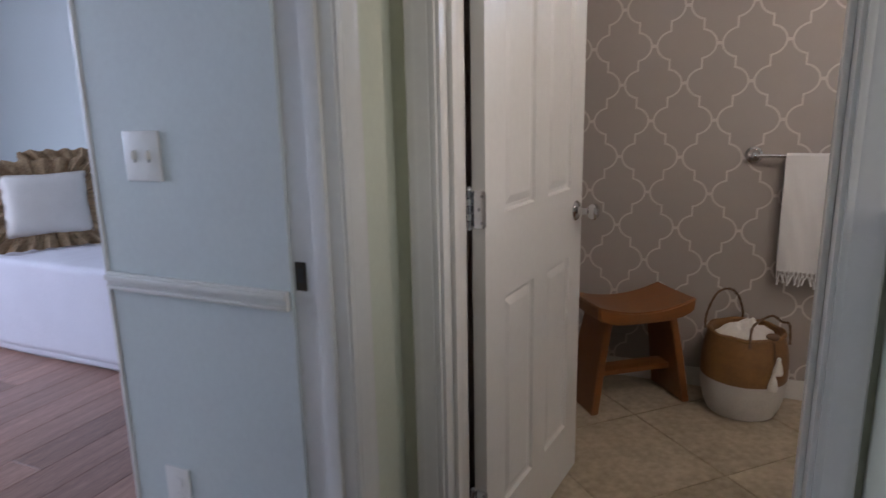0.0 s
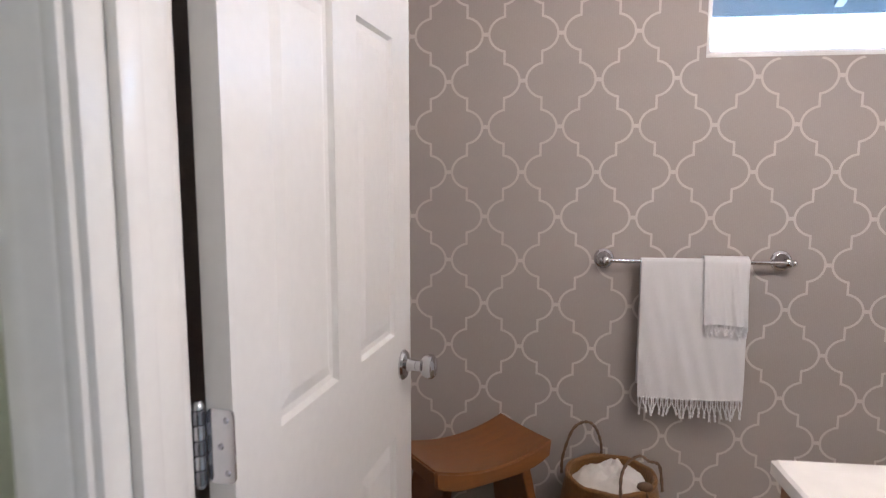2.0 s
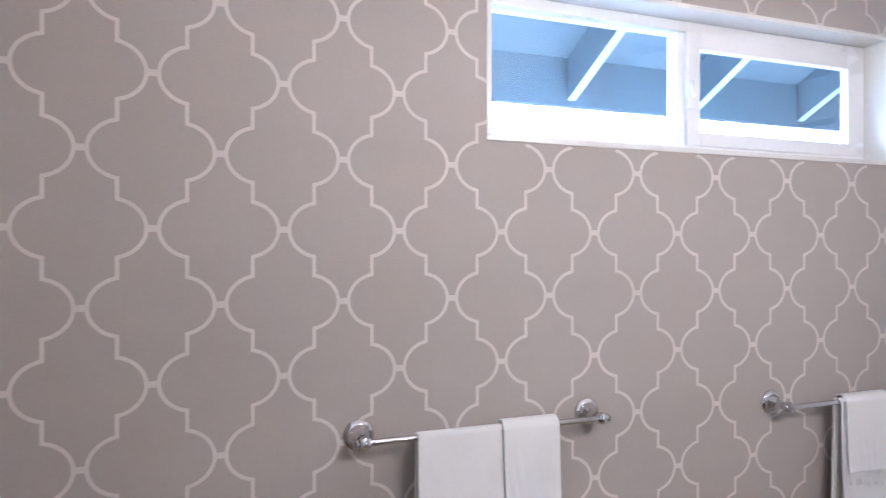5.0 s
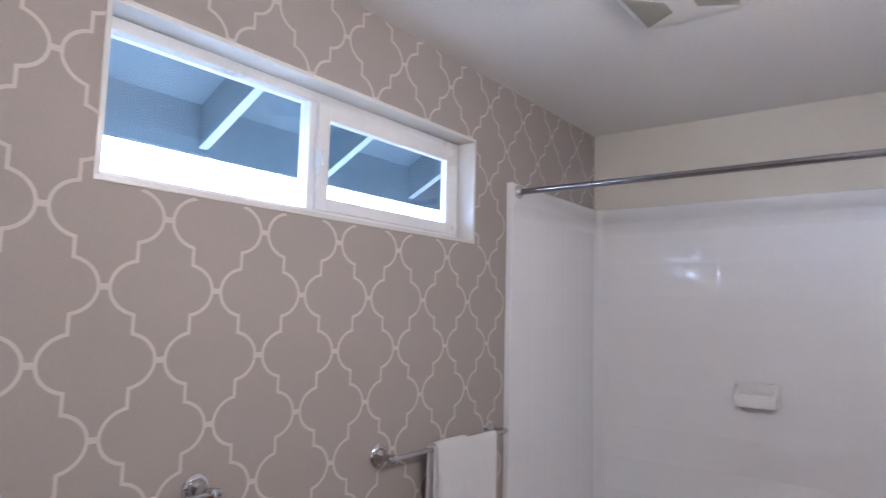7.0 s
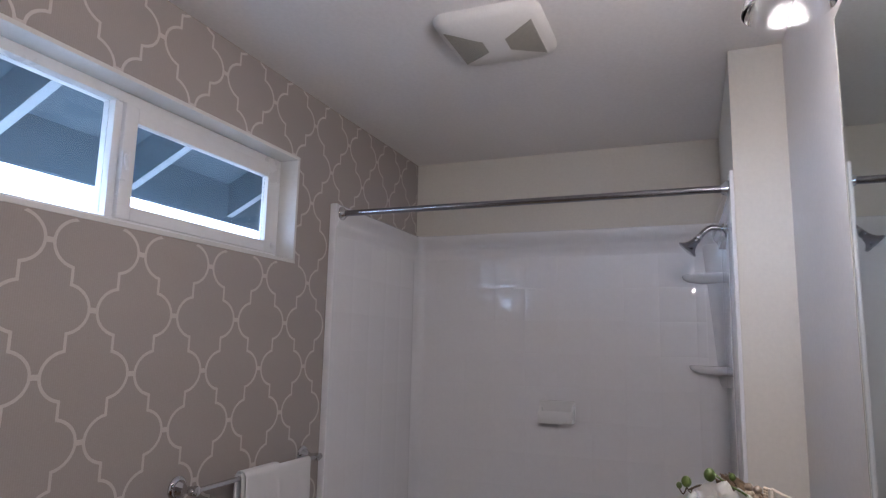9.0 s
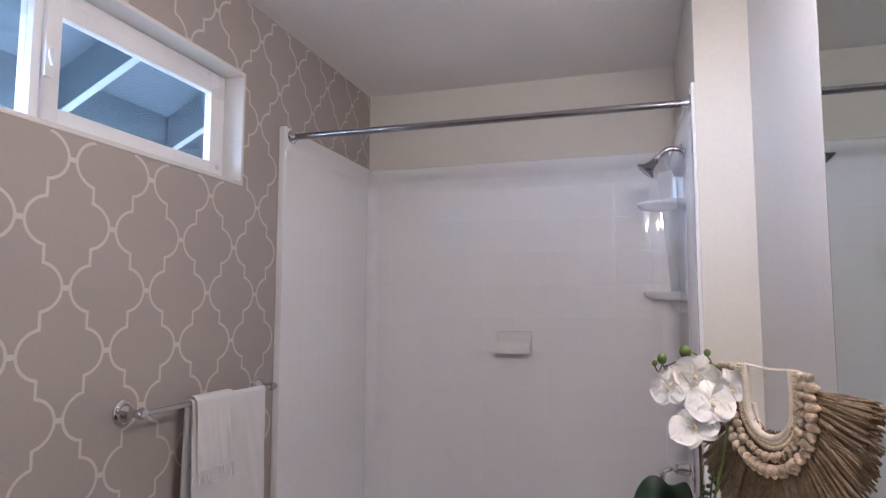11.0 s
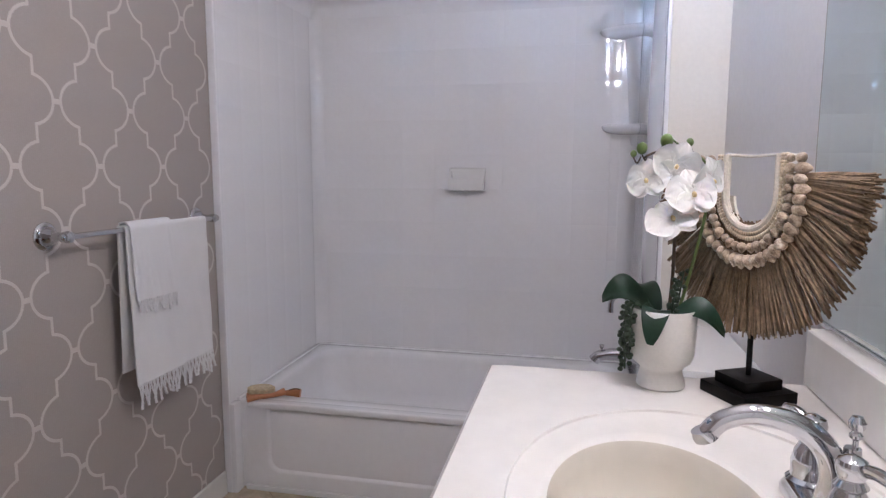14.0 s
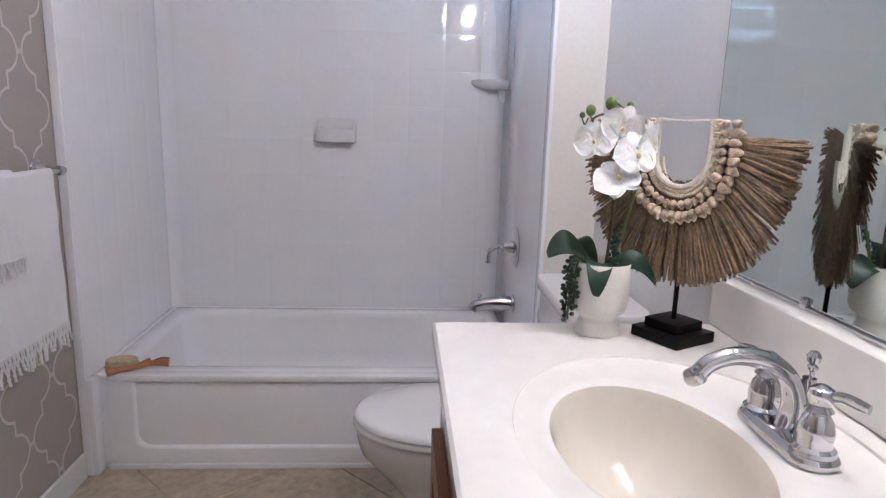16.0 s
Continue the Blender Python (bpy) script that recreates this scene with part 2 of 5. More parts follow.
def box(x0, x1, y0, y1, z0, z1, bevel=0.0, seg=2, bm=None):
    t = bmesh.new()
    bmesh.ops.create_cube(t, size=1)
    for v in t.verts:
        v.co = Vector((x0 + (v.co.x + .5) * (x1 - x0), y0 + (v.co.y + .5) * (y1 - y0), z0 + (v.co.z + .5) * (z1 - z0)))
    if bevel:
        bmesh.ops.bevel(t, geom=t.edges[:], offset=bevel, segments=seg, affect="EDGES", profile=0.6)
    return merge(bm, t)


def merge(bm, t):
    if bm is None:
        return t
    me = bpy.data.meshes.new("tmp")
    t.to_mesh(me)
    t.free()
    bm.from_mesh(me)
    bpy.data.meshes.remove(me)
    return bm


def moved(bm, m):
    bmesh.ops.transform(bm, matrix=m, verts=bm.verts[:])
    return bm


def rings(loops, closed=True, cap0=True, cap1=True, bm=None):
    """A skin over loops of equally many points."""
    bm = bm or bmesh.new()
    rows = [[bm.verts.new(p) for p in loop] for loop in loops]
    n = len(rows[0])
    for a, b in zip(rows, rows[1:]):
        for i in range(n if closed else n - 1):
            j = (i + 1) % n
            bm.faces.new((a[i], a[j], b[j], b[i]))
    if cap0:
        bm.faces.new(rows[0][::-1])
    if cap1:
        bm.faces.new(rows[-1])
    return bm


def lathe(profile, n=24, bm=None, caps=(True, True)):
    return rings([[(r * math.cos(2 * math.pi * i / n), r * math.sin(2 * math.pi * i / n), z) for i in range(n)] for r, z in profile],
                 cap0=caps[0], cap1=caps[1], bm=bm)


def smooth_path(points, k=6):
    pts = [Vector(p) for p in points]
    out = []
    for i in range(len(pts) - 1):
        p0, p1, p2, p3 = pts[max(i - 1, 0)], pts[i], pts[i + 1], pts[min(i + 2, len(pts) - 1)]
        for s in range(k):
            t = s / k
            out.append(0.5 * ((2 * p1) + (p2 - p0) * t + (2 * p0 - 5 * p1 + 4 * p2 - p3) * t * t + (3 * p1 - p0 - 3 * p2 + p3) * t ** 3))
    out.append(pts[-1])
    return out


def tube(points, radius, n=8, bm=None, k=6, flat=1.0):
    pts = smooth_path(points, k) if k > 1 else [Vector(p) for p in points]
    loops = []
    side = None
    for i, p in enumerate(pts):
        d = (pts[min(i + 1, len(pts) - 1)] - pts[max(i - 1, 0)]).normalized()
        if side is None:
            side = d.orthogonal().normalized()
        side = (side - d * side.dot(d)).normalized()
        up = d.cross(side)
        f = i / (len(pts) - 1)
        r = radius(f) if callable(radius) else radius
        loops.append([p + side * (r * math.cos(2 * math.pi * j / n)) + up * (flat * r * math.sin(2 * math.pi * j / n)) for j in range(n)])
    return rings(loops, bm=bm)


def ball(c, r, bm=None, u=12, v=8):
    t = bmesh.new()
    bmesh.ops.create_uvsphere(t, u_segments=u, v_segments=v, radius=1)
    rr = (r, r, r) if not isinstance(r, tuple) else r
    for w in t.verts:
        w.co = Vector((c[0] + w.co.x * rr[0], c[1] + w.co.y * rr[1], c[2] + w.co.z * rr[2]))
    return merge(bm, t)


def rrect(x0, x1, y0, y1, r, k=5):
    """Points of a rounded rectangle."""
    out = []
    for cx, cy, a in ((x1 - r, y1 - r, 0), (x0 + r, y1 - r, 90), (x0 + r, y0 + r, 180), (x1 - r, y0 + r, 270)):
        for i in range(k + 1):
            t = radians(a + 90 * i / k)
            out.append((cx + r * math.cos(t), cy + r * math.sin(t)))
    return out


def panel(axis, a0, a1, z0, z1, d0, d1, holes=()):
    """A wall slab along x or y from a0 to a1, d0 to d1 thick, with openings (a0, a1, z0, z1) through it."""
    A = sorted({a0, a1, *[h[0] for h in holes], *[h[1] for h in holes]})
    Z = sorted({z0, z1, *[h[2] for h in holes], *[h[3] for h in holes]})
    full = {}
    for i in range(len(A) - 1):
        for j in range(len(Z) - 1):
            ca, cz = (A[i] + A[i + 1]) / 2, (Z[j] + Z[j + 1]) / 2
            full[i, j] = not any(h[0] < ca < h[1] and h[2] < cz < h[3] for h in holes)
    bm = bmesh.new()

    def P(a, d, z):
        return bm.verts.new((a, d, z) if axis == "x" else (d, a, z))

    def quad(*pts):
        bm.faces.new([P(*p) for p in pts])
    for (i, j), f in full.items():
        if not f:
            continue
        l, r, b, t = A[i], A[i + 1], Z[j], Z[j + 1]
        quad((l, d0, b), (r, d0, b), (r, d0, t), (l, d0, t))
        quad((l, d1, b), (l, d1, t), (r, d1, t), (r, d1, b))
        if not full.get((i - 1, j)):
            quad((l, d0, b), (l, d0, t), (l, d1, t), (l, d1, b))
        if not full.get((i + 1, j)):
            quad((r, d0, b), (r, d1, b), (r, d1, t), (r, d0, t))
        if not full.get((i, j - 1)):
            quad((l, d0, b), (l, d1, b), (r, d1, b), (r, d0, b))
        if not full.get((i, j + 1)):
            quad((l, d0, t), (r, d0, t), (r, d1, t), (l, d1, t))
    bmesh.ops.remove_doubles(bm, verts=bm.verts[:], dist=1e-5)
    bmesh.ops.recalc_face_normals(bm, faces=bm.faces[:])
    return bm


def structure(name, bm, material, label, category, smooth=0):
    return tagged(part(name, bm, material, smooth=smooth), label, category, kind="structure")


# ---- large structure ----
H = 2.44
structure("floor", box(-2.70, 0.89, -1.79, 0.0, -0.1, -0.006), GROUT, "tan grout bed under the bathroom's stone tiles", "floor")
structure("floor_hall", box(-2.70, -0.7, -5.0, -1.80, -0.1, 0.0), PLANK, "grey-brown wood floor of the hall", "floor")
FLOOR_BED = structure("floor_bedroom", box(-7.2, -2.70, -4.4, 0.1, -0.1, -0.008), DARK, "dark sheet beneath the bedroom's wood planks for the shade in their joints", "floor")
structure("ceiling", box(-2.70, 0.89, -1.68, 0.0, H, H + 0.08), CEIL, "off-white textured bathroom ceiling", "ceiling")
structure("ceiling_hall", box(-2.70, -0.7, -5.0, -1.79, H, H + 0.08), CEIL, "off-white ceiling of the hall", "ceiling")
structure("ceiling_bedroom", box(-7.2, -2.81, -4.4, 0.1, H, H + 0.08), CEIL, "off-white bedroom ceiling", "ceiling")

WX0, WX1, WZ0, WZ1 = -1.609, -0.222, 1.762, 2.16
NORTH = structure("wall_north", panel("x", -2.70, 1.0, 0, H + 0.1, 0.0, 0.16, [(WX0, WX1, WZ0, WZ1)]), PAPER,
                  "taupe grasscloth wallpaper with cream trellis print", "wall")
structure("wall_east", panel("y", -1.78, 0.0, 0, H, 0.89, 1.0), CREAM, "cream painted wall above the tub surround", "wall")
structure("wall_wing", box(-0.04, 0.889, -1.679, -1.52, 0, H), CREAM, "cream painted wing wall at the end of the tub", "wall")
DOOR_HOLE = (-2.607, -1.858, -0.001, 2.065)
structure("wall_south", panel("x", -2.70, 0.889, 0, H, -1.72, -1.68, [DOOR_HOLE]), WALL_WHITE, "smooth off-white bathroom wall behind the mirror", "wall")
structure("wall_hall_end", panel("x", -2.695, -0.7, 0, H, -1.79, -1.72, [DOOR_HOLE]), SAGE, "pale sage painted end wall of the hall", "wall")
structure("wall_west", panel("y", -1.79, 0.0, 0, H, -2.81, -2.70), PAPER, "taupe papered wall behind the open door", "wall")
BED_HOLE = (-2.75, -1.99, -0.001, 2.065)
structure("wall_hall_west", panel("y", -5.0, -1.79, 0, H, -2.81, -2.695, [BED_HOLE]), SAGE, "pale sage painted hall wall with the bedroom doorway", "wall")
# this wall's window is out of view, added for the hall's daylight lamp
structure("wall_hall_east", panel("y", -5.0, -1.79, 0, H, -0.7, -0.6, [(-3.07, -2.17, 1.15, 2.15)]), SAGE, "pale sage wall beyond the half wall with an added unseen window", "wall")
structure("wall_hall_south", panel("x", -2.81, -0.6, 0, H, -5.1, -5.0), SAGE, "pale sage painted wall closing the hall", "wall")
structure("wall_bedroom_switch", box(-3.31, -2.812, -2.02, -1.90, 0, H), BEDPAINT, "pale blue-grey bedroom wall with chair rail", "wall")
structure("wall_bedroom_return", box(-3.31, -3.2, -1.899, 0.1, 0, H), BEDPAINT, "pale painted bedroom return wall", "wall")
structure("wall_bedroom_north", panel("x", -7.2, -2.82, 0, H, 0.1, 0.2), BEDPAINT, "pale blue-grey wall behind the bed", "wall")
# the opening is out of view, added for the bedroom's daylight lamp
structure("wall_bedroom_west", panel("y", -4.4, 0.2, 0, H, -7.3, -7.2, [(-3.45, -2.15, 0.9, 2.1)]), BEDPAINT, "pale blue-grey bedroom wall with an added unseen window", "wall")
structure("wall_bedroom_south", panel("x", -7.3, -2.81, 0, H, -4.5, -4.4), BEDPAINT, "pale blue-grey painted bedroom wall", "wall")
half_wall = thing("half_wall", at(0, 0, 0), "pale half wall beside the hall with a white ledge", "wall", kind="structure")
part("wall_body", box(-1.795, -1.69, -5.0, -1.791, 0, 1.099), SAGE, half_wall, smooth=0)
part("ledge", box(-1.815, -1.67, -5.0, -1.792, 1.1, 1.12, 0.006), WHITE_TRIM, half_wall, "white painted wooden ledge cap")
part("ledge_molding", box(-1.809, -1.7955, -5.0, -1.793, 1.06, 1.0995, 0.004), WHITE_TRIM, half_wall, "white molding under the ledge")

# out of view; its pale colour serves as a reflector for the eaves
structure("ground", box(-300, 300, 0.5, 600, -0.35, -0.3), BOUNCE_GROUND, "unseen ground outside the window, made pale to bounce light", "ground")
structure("backdrop", box(-420, 420, 60, 60.2, -0.2, 30), HAZE, "bright hazy white sky beyond the eaves", "sky")


def trellis():
    """The quatrefoil lattice: arcs, short upright steps and small bars at the knots."""
    bm = bmesh.new()
    px0, pz, gap, w, y = 0.262, 0.3165, 0.0115, 0.0080, -0.0007
    px = px0
    cx, cz = -1.576, 1.533
    arc_r = (px / 2 - 2 * gap) / 2 + gap / 2
    lobe = pz / 2 * 0.37
    prof = []
    for i in range(9):
        t = radians(78 * i / 8)
        prof.append((gap + (arc_r) * (1 - math.cos(t)) / (1 - math.cos(radians(78))) * (px / 4 - gap) / arc_r, lobe * math.sin(t) / math.sin(radians(78))))
    half = prof + [(px / 2 - a, pz / 2 - b) for a, b in prof[::-1]]

    def free(x, z):
        if not (-2.699 < x < 0.888 and 0.0 < z < H - 0.001):
            return False
        if WX0 - 0.004 < x < WX1 + 0.004 and WZ0 - 0.004 < z < WZ1 + 0.004:
            return False
        return not (x > 0.008 and z < 2.036)

    def strip(pts, y=y):
        n = len(pts)
        side = []
        for i in range(n):
            a, b, c = Vector(pts[max(i - 1, 0)]), Vector(pts[i]), Vector(pts[min(i + 1, n - 1)])
            d0, d1 = (b - a), (c - b)
            d0 = d0.normalized() if d0.length > 1e-9 else d1.normalized()
            d1 = d1.normalized() if d1.length > 1e-9 else d0
            nn = Vector((-(d0.y + d1.y), d0.x + d1.x)).normalized()
            k = w / 2 / max(0.5, abs(nn.dot(Vector((-d0.y, d0.x)))))
            side.append((b + nn * k, b - nn * k))
        for (a, b), (c, d) in zip(side, side[1:]):
            m = (a + b + c + d) / 4
            if free(m.x, m.y):
                bm.faces.new([bm.verts.new((q.x, y, q.y)) for q in (a, b, d, c)])
    for i in range(-10, 22):
        px = 0.2645 if i >= 0 else 0.2595
        for j in range(-11, 8):
            if (i + j) % 2:
                continue
            nx, nz = cx + i * px / 2, cz + j * pz / 2
            for sx in (1, -1):
                for sz in (1, -1):
                    if sz == 1:
                        k = (0.2645 if (i > 0 or (i == 0 and sx > 0)) else 0.2595) / px0
                        strip([(nx + sx * a * k, nz + sz * b) for a, b in half])
            if free(nx, nz):
                for s in (0.003, -0.003):
                    strip([(nx - gap, nz + s), (nx, nz + s * 0.9), (nx + gap, nz + s)], y - 0.0006 - 0.05 * (s + 0.003))
    bmesh.ops.recalc_face_normals(bm, faces=bm.faces[:])
    return bm


part("trellis_print", trellis(), TRELLIS, NORTH, "cream printed quatrefoil trellis", smooth=0)

CASING = [(0, 0), (0, 0.009), (0.006, 0.011), (0.012, 0.0105), (0.016, 0.013), (0.036, 0.0135), (0.041, 0.0165), (0.050, 0.018), (0.0585, 0.018), (0.062, 0.015), (0.062, 0)]


def casing(x0, z0, z1, axis, face, flip, out):
    """An upright molded casing; its profile starts at the opening's edge x0 and grows along flip, proud of face along out."""
    loops = []
    for z in (z0, z1):
        loop = []
        for a, d in CASING:
            p, q = x0 + flip * a, face + out * d
            loop.append((p, q, z) if axis == "x" else (q, p, z))
        loops.append(loop)
    bm = rings(loops)
    bmesh.ops.recalc_face_normals(bm, faces=bm.faces[:])
    return bm


def head_casing(a0, a1, z, axis, face, out):
    loops = []
    for a in (a0, a1):
        loops.append([((a, face + out * d, z + w) if axis == "x" else (face + out * d, a, z + w)) for w, d in CASING])
    bm = rings(loops)
    bmesh.ops.recalc_face_normals(bm, faces=bm.faces[:])
    return bm


# bathroom doorway
trim = thing("door_trim_1", at(0, 0, 0), "white painted jambs and molded casing of the bathroom doorway", "door frame", kind="structure")
part("jamb", box(-2.606, -2.586, -1.792, -1.658, 0, 2.045, 0.002), WHITE_TRIM, trim)
part("jamb", box(-1.879, -1.859, -1.792, -1.658, 0, 2.045, 0.002), WHITE_TRIM, trim)
part("head_jamb", box(-2.606, -1.859, -1.792, -1.658, 2.046, 2.064, 0.002), WHITE_TRIM, trim)
part("door_stop", box(-2.5855, -2.574, -1.755, -1.72, 0, 2.045, 0.003), WHITE_TRIM, trim)
part("door_stop", box(-1.891, -1.8795, -1.755, -1.72, 0, 2.045, 0.003), WHITE_TRIM, trim)
part("casing", casing(-2.594, 0, 2.055, "x", -1.7925, -1, -1), WHITE_TRIM, trim)
part("casing", casing(-1.871, 0, 2.055, "x", -1.7925, 1, -1), WHITE_TRIM, trim)
part("head_casing", head_casing(-2.656, -1.809, 2.056, "x", -1.7925, -1), WHITE_TRIM, trim)
part("inner_casing", box(-2.664, -2.603, -1.6785, -1.614, 0, 2.055, 0.004, 3), WHITE_TRIM, trim)
part("strike_plate", box(-1.8806, -1.8795, -1.705, -1.662, 0.925, 0.985, 0.0004, 1), BLACK, trim, "dark metal strike plate")
# bedroom doorway
trim = thing("door_trim_2", at(0, 0, 0), "white painted jamb and molded casing of the bedroom doorway", "door frame", kind="structure")
part("jamb", box(-2.814, -2.692, -2.010, -1.991, 0, 2.045, 0.002), WHITE_TRIM, trim)
part("jamb", box(-2.814, -2.692, -2.749, -2.730, 0, 2.045, 0.002), WHITE_TRIM, trim)
part("head_jamb", box(-2.814, -2.692, -2.749, -1.991, 2.046, 2.064, 0.002), WHITE_TRIM, trim)
part("door_stop", box(-2.755, -2.72, -2.0215, -2.0105, 0, 2.045, 0.003), WHITE_TRIM, trim)
part("casing", casing(-2.006, 0, 2.055, "y", -2.6945, 1, 1), WHITE_TRIM, trim)
part("casing", casing(-2.734, 0, 2.055, "y", -2.6945, -1, 1), WHITE_TRIM, trim)
part("head_casing", head_casing(-2.796, -1.944, 2.056, "y", -2.6945, 1), WHITE_TRIM, trim)
plate = part("strike_plate", box(-2.806, -2.780, -2.0125, -2.0105, 0.945, 1.003, 0.0008, 1), BRONZE, trim, "dark bronze strike plate")
# dark plate laid on in place of the hole's shade
part("latch_hole_shade", box(-2.800, -2.786, -2.0135, -2.0128, 0.962, 0.990), DARK, plate)
structure("trim_wall_end", box(-3.324, -3.312, -2.024, -1.894, 0, H - 0.001, 0.003), WHITE_TRIM, "white corner trim at the end of the bedroom wall", "trim")

# baseboards
structure("baseboard", box(-2.699, 0.007, -0.0135, -0.0015, 0.0, 0.09, 0.004), WHITE_TRIM, "white painted baseboard under the wallpaper", "baseboard")
structure("baseboard_west", box(-2.6985, -2.6865, -1.655, -0.015, 0.0, 0.09, 0.004), WHITE_TRIM, "white painted baseboard behind the door", "baseboard")
rail = thing("chair_rail", at(0, 0, 0), "white molded chair rail on the bedroom wall", "molding", kind="structure")
part("rail_body", box(-3.31, -2.816, -2.032, -2.0205, 0.903, 0.945, 0.004), WHITE_TRIM, rail)
part("rail_bead", box(-3.31, -2.816, -2.041, -2.0325, 0.927, 0.940, 0.004), WHITE_TRIM, rail)
part("rail_bead", box(-3.31, -2.816, -2.037, -2.0325, 0.907, 0.915, 0.003), WHITE_TRIM, rail)


# ---- window ----
def window():
    w = thing("window_1", at(0, 0, 0), "white vinyl sliding window high in the papered wall", "window", kind="structure")
    t = 0.007
    for n, b in (("sill", (WX0 - 0.006, WX1 + 0.006, -0.003, 0.115, WZ0 - 0.006, WZ0 + t)), ("reveal", (WX0 - 0.006, WX1 + 0.006, -0.003, 0.115, WZ1 - t, WZ1 + 0.006)),
                 ("reveal", (WX0 - 0.006, WX0 + t, -0.003, 0.115, WZ0 + t, WZ1 - t)), ("reveal", (WX1 - t, WX1 + 0.006, -0.003, 0.115, WZ0 + t, WZ1 - t))):
        part(n, box(*b, 0.0015), WHITE_TRIM, w)
    x0, x1, z0, z1 = WX0 + 0.008, WX1 - 0.008, WZ0 + 0.008, WZ1 - 0.008
    xm = -0.955
    for b in ((x0, x1, z0, z0 + 0.022), (x0, x1, z1 - 0.03, z1), (x0, x0 + 0.022, z0 + 0.022, z1 - 0.03), (x1 - 0.024, x1, z0 + 0.022, z1 - 0.03)):
        part("window_frame", box(b[0], b[1], 0.075, 0.135, b[2], b[3], 0.003), VINYL, w)
    part("mullion", box(xm - 0.022, xm + 0.004, 0.082, 0.13, z0 + 0.022, z1 - 0.03, 0.003), VINYL, w)
    sash = part("sash", box(xm + 0.005, xm + 0.05, 0.070, 0.100, z0 + 0.022, z1 - 0.03, 0.003), VINYL, w)
    for b in ((x1 - 0.078, x1 - 0.0245, z0 + 0.022, z1 - 0.03), (xm + 0.05, x1 - 0.078, z0 + 0.022, z0 + 0.062), (xm + 0.05, x1 - 0.078, z1 - 0.078, z1 - 0.03)):
        part("sash_rail", box(b[0], b[1], 0.070, 0.100, b[2], b[3], 0.003), VINYL, sash)
    for b in ((x0 + 0.022, xm - 0.022, 0.104, z0 + 0.022, z1 - 0.03), (xm + 0.05, x1 - 0.078, 0.086, z0 + 0.062, z1 - 0.078)):
        g = part("pane", box(b[0], b[1], b[2], b[2] + 0.004, b[3], b[4]), PANE, w, "clear window glass", smooth=0)
        g.visible_shadow = False
    latch = part("latch", box(xm - 0.002, xm + 0.020, 0.058, 0.070, z0 + 0.13, z0 + 0.21, 0.004), VINYL, w, "white sliding latch")
    part("latch_tab", tube([(xm + 0.009, 0.052, z0 + 0.20), (xm - 0.003, 0.045, z0 + 0.185), (xm + 0.006, 0.045, z0 + 0.155)], 0.005, 6), VINYL, latch)
    part("vent_stop", ball((x1 - 0.04, 0.06, z0 + 0.05), (0.012, 0.012, 0.014)), VINYL, w, "white round vent stop")
    return w


window()


def eaves():
    e = thing("eaves", at(0, 0, 0), "blue-grey painted roof eaves outside the window, rafter undersides coloured as lit", "eaves", kind="structure")
    s, y0, y1 = 0.50, 0.17, 1.12

    def zed(y, off=0.0):
        return 2.37 + off + s * (1.12 - y)
    bm = rings([[(x, y0, zed(y0)), (x, y1, zed(y1)), (x, y1, zed(y1) + 0.03), (x, y0, zed(y0) + 0.03)] for x in (-5, 4)])
    part("roof_deck", bm, EAVE_LIGHT, e, "pale underside of the roof boards", smooth=0)
    part("fascia", box(-5, 4, 1.121, 1.16, 2.15, 2.42), EAVE, e, smooth=0)
    for i in range(-5, 7):
        x = -0.70 + i * 0.70
        r = part("rafter", rings([[(xx, y0, zed(y0, -0.002)), (xx, y1 - 0.004, zed(y1, -0.002)), (xx, y1 - 0.004, zed(y1, -0.19)), (xx, y0, zed(y0, -0.19))] for xx in (x - 0.02, x + 0.02)]), EAVE, e, smooth=0)
        # thin strip whose paler colour stands for light on the underside
        part("rafter_edge", rings([[(xx, y0, zed(y0, -0.191)), (xx, y1 - 0.004, zed(y1, -0.191)), (xx, y1 - 0.004, zed(y1, -0.194)), (xx, y0, zed(y0, -0.194))] for xx in (x - 0.021, x + 0.021)]), RAFTER_EDGE, r, "rafter underside with bounced light put into its pale colour", smooth=0)


eaves()


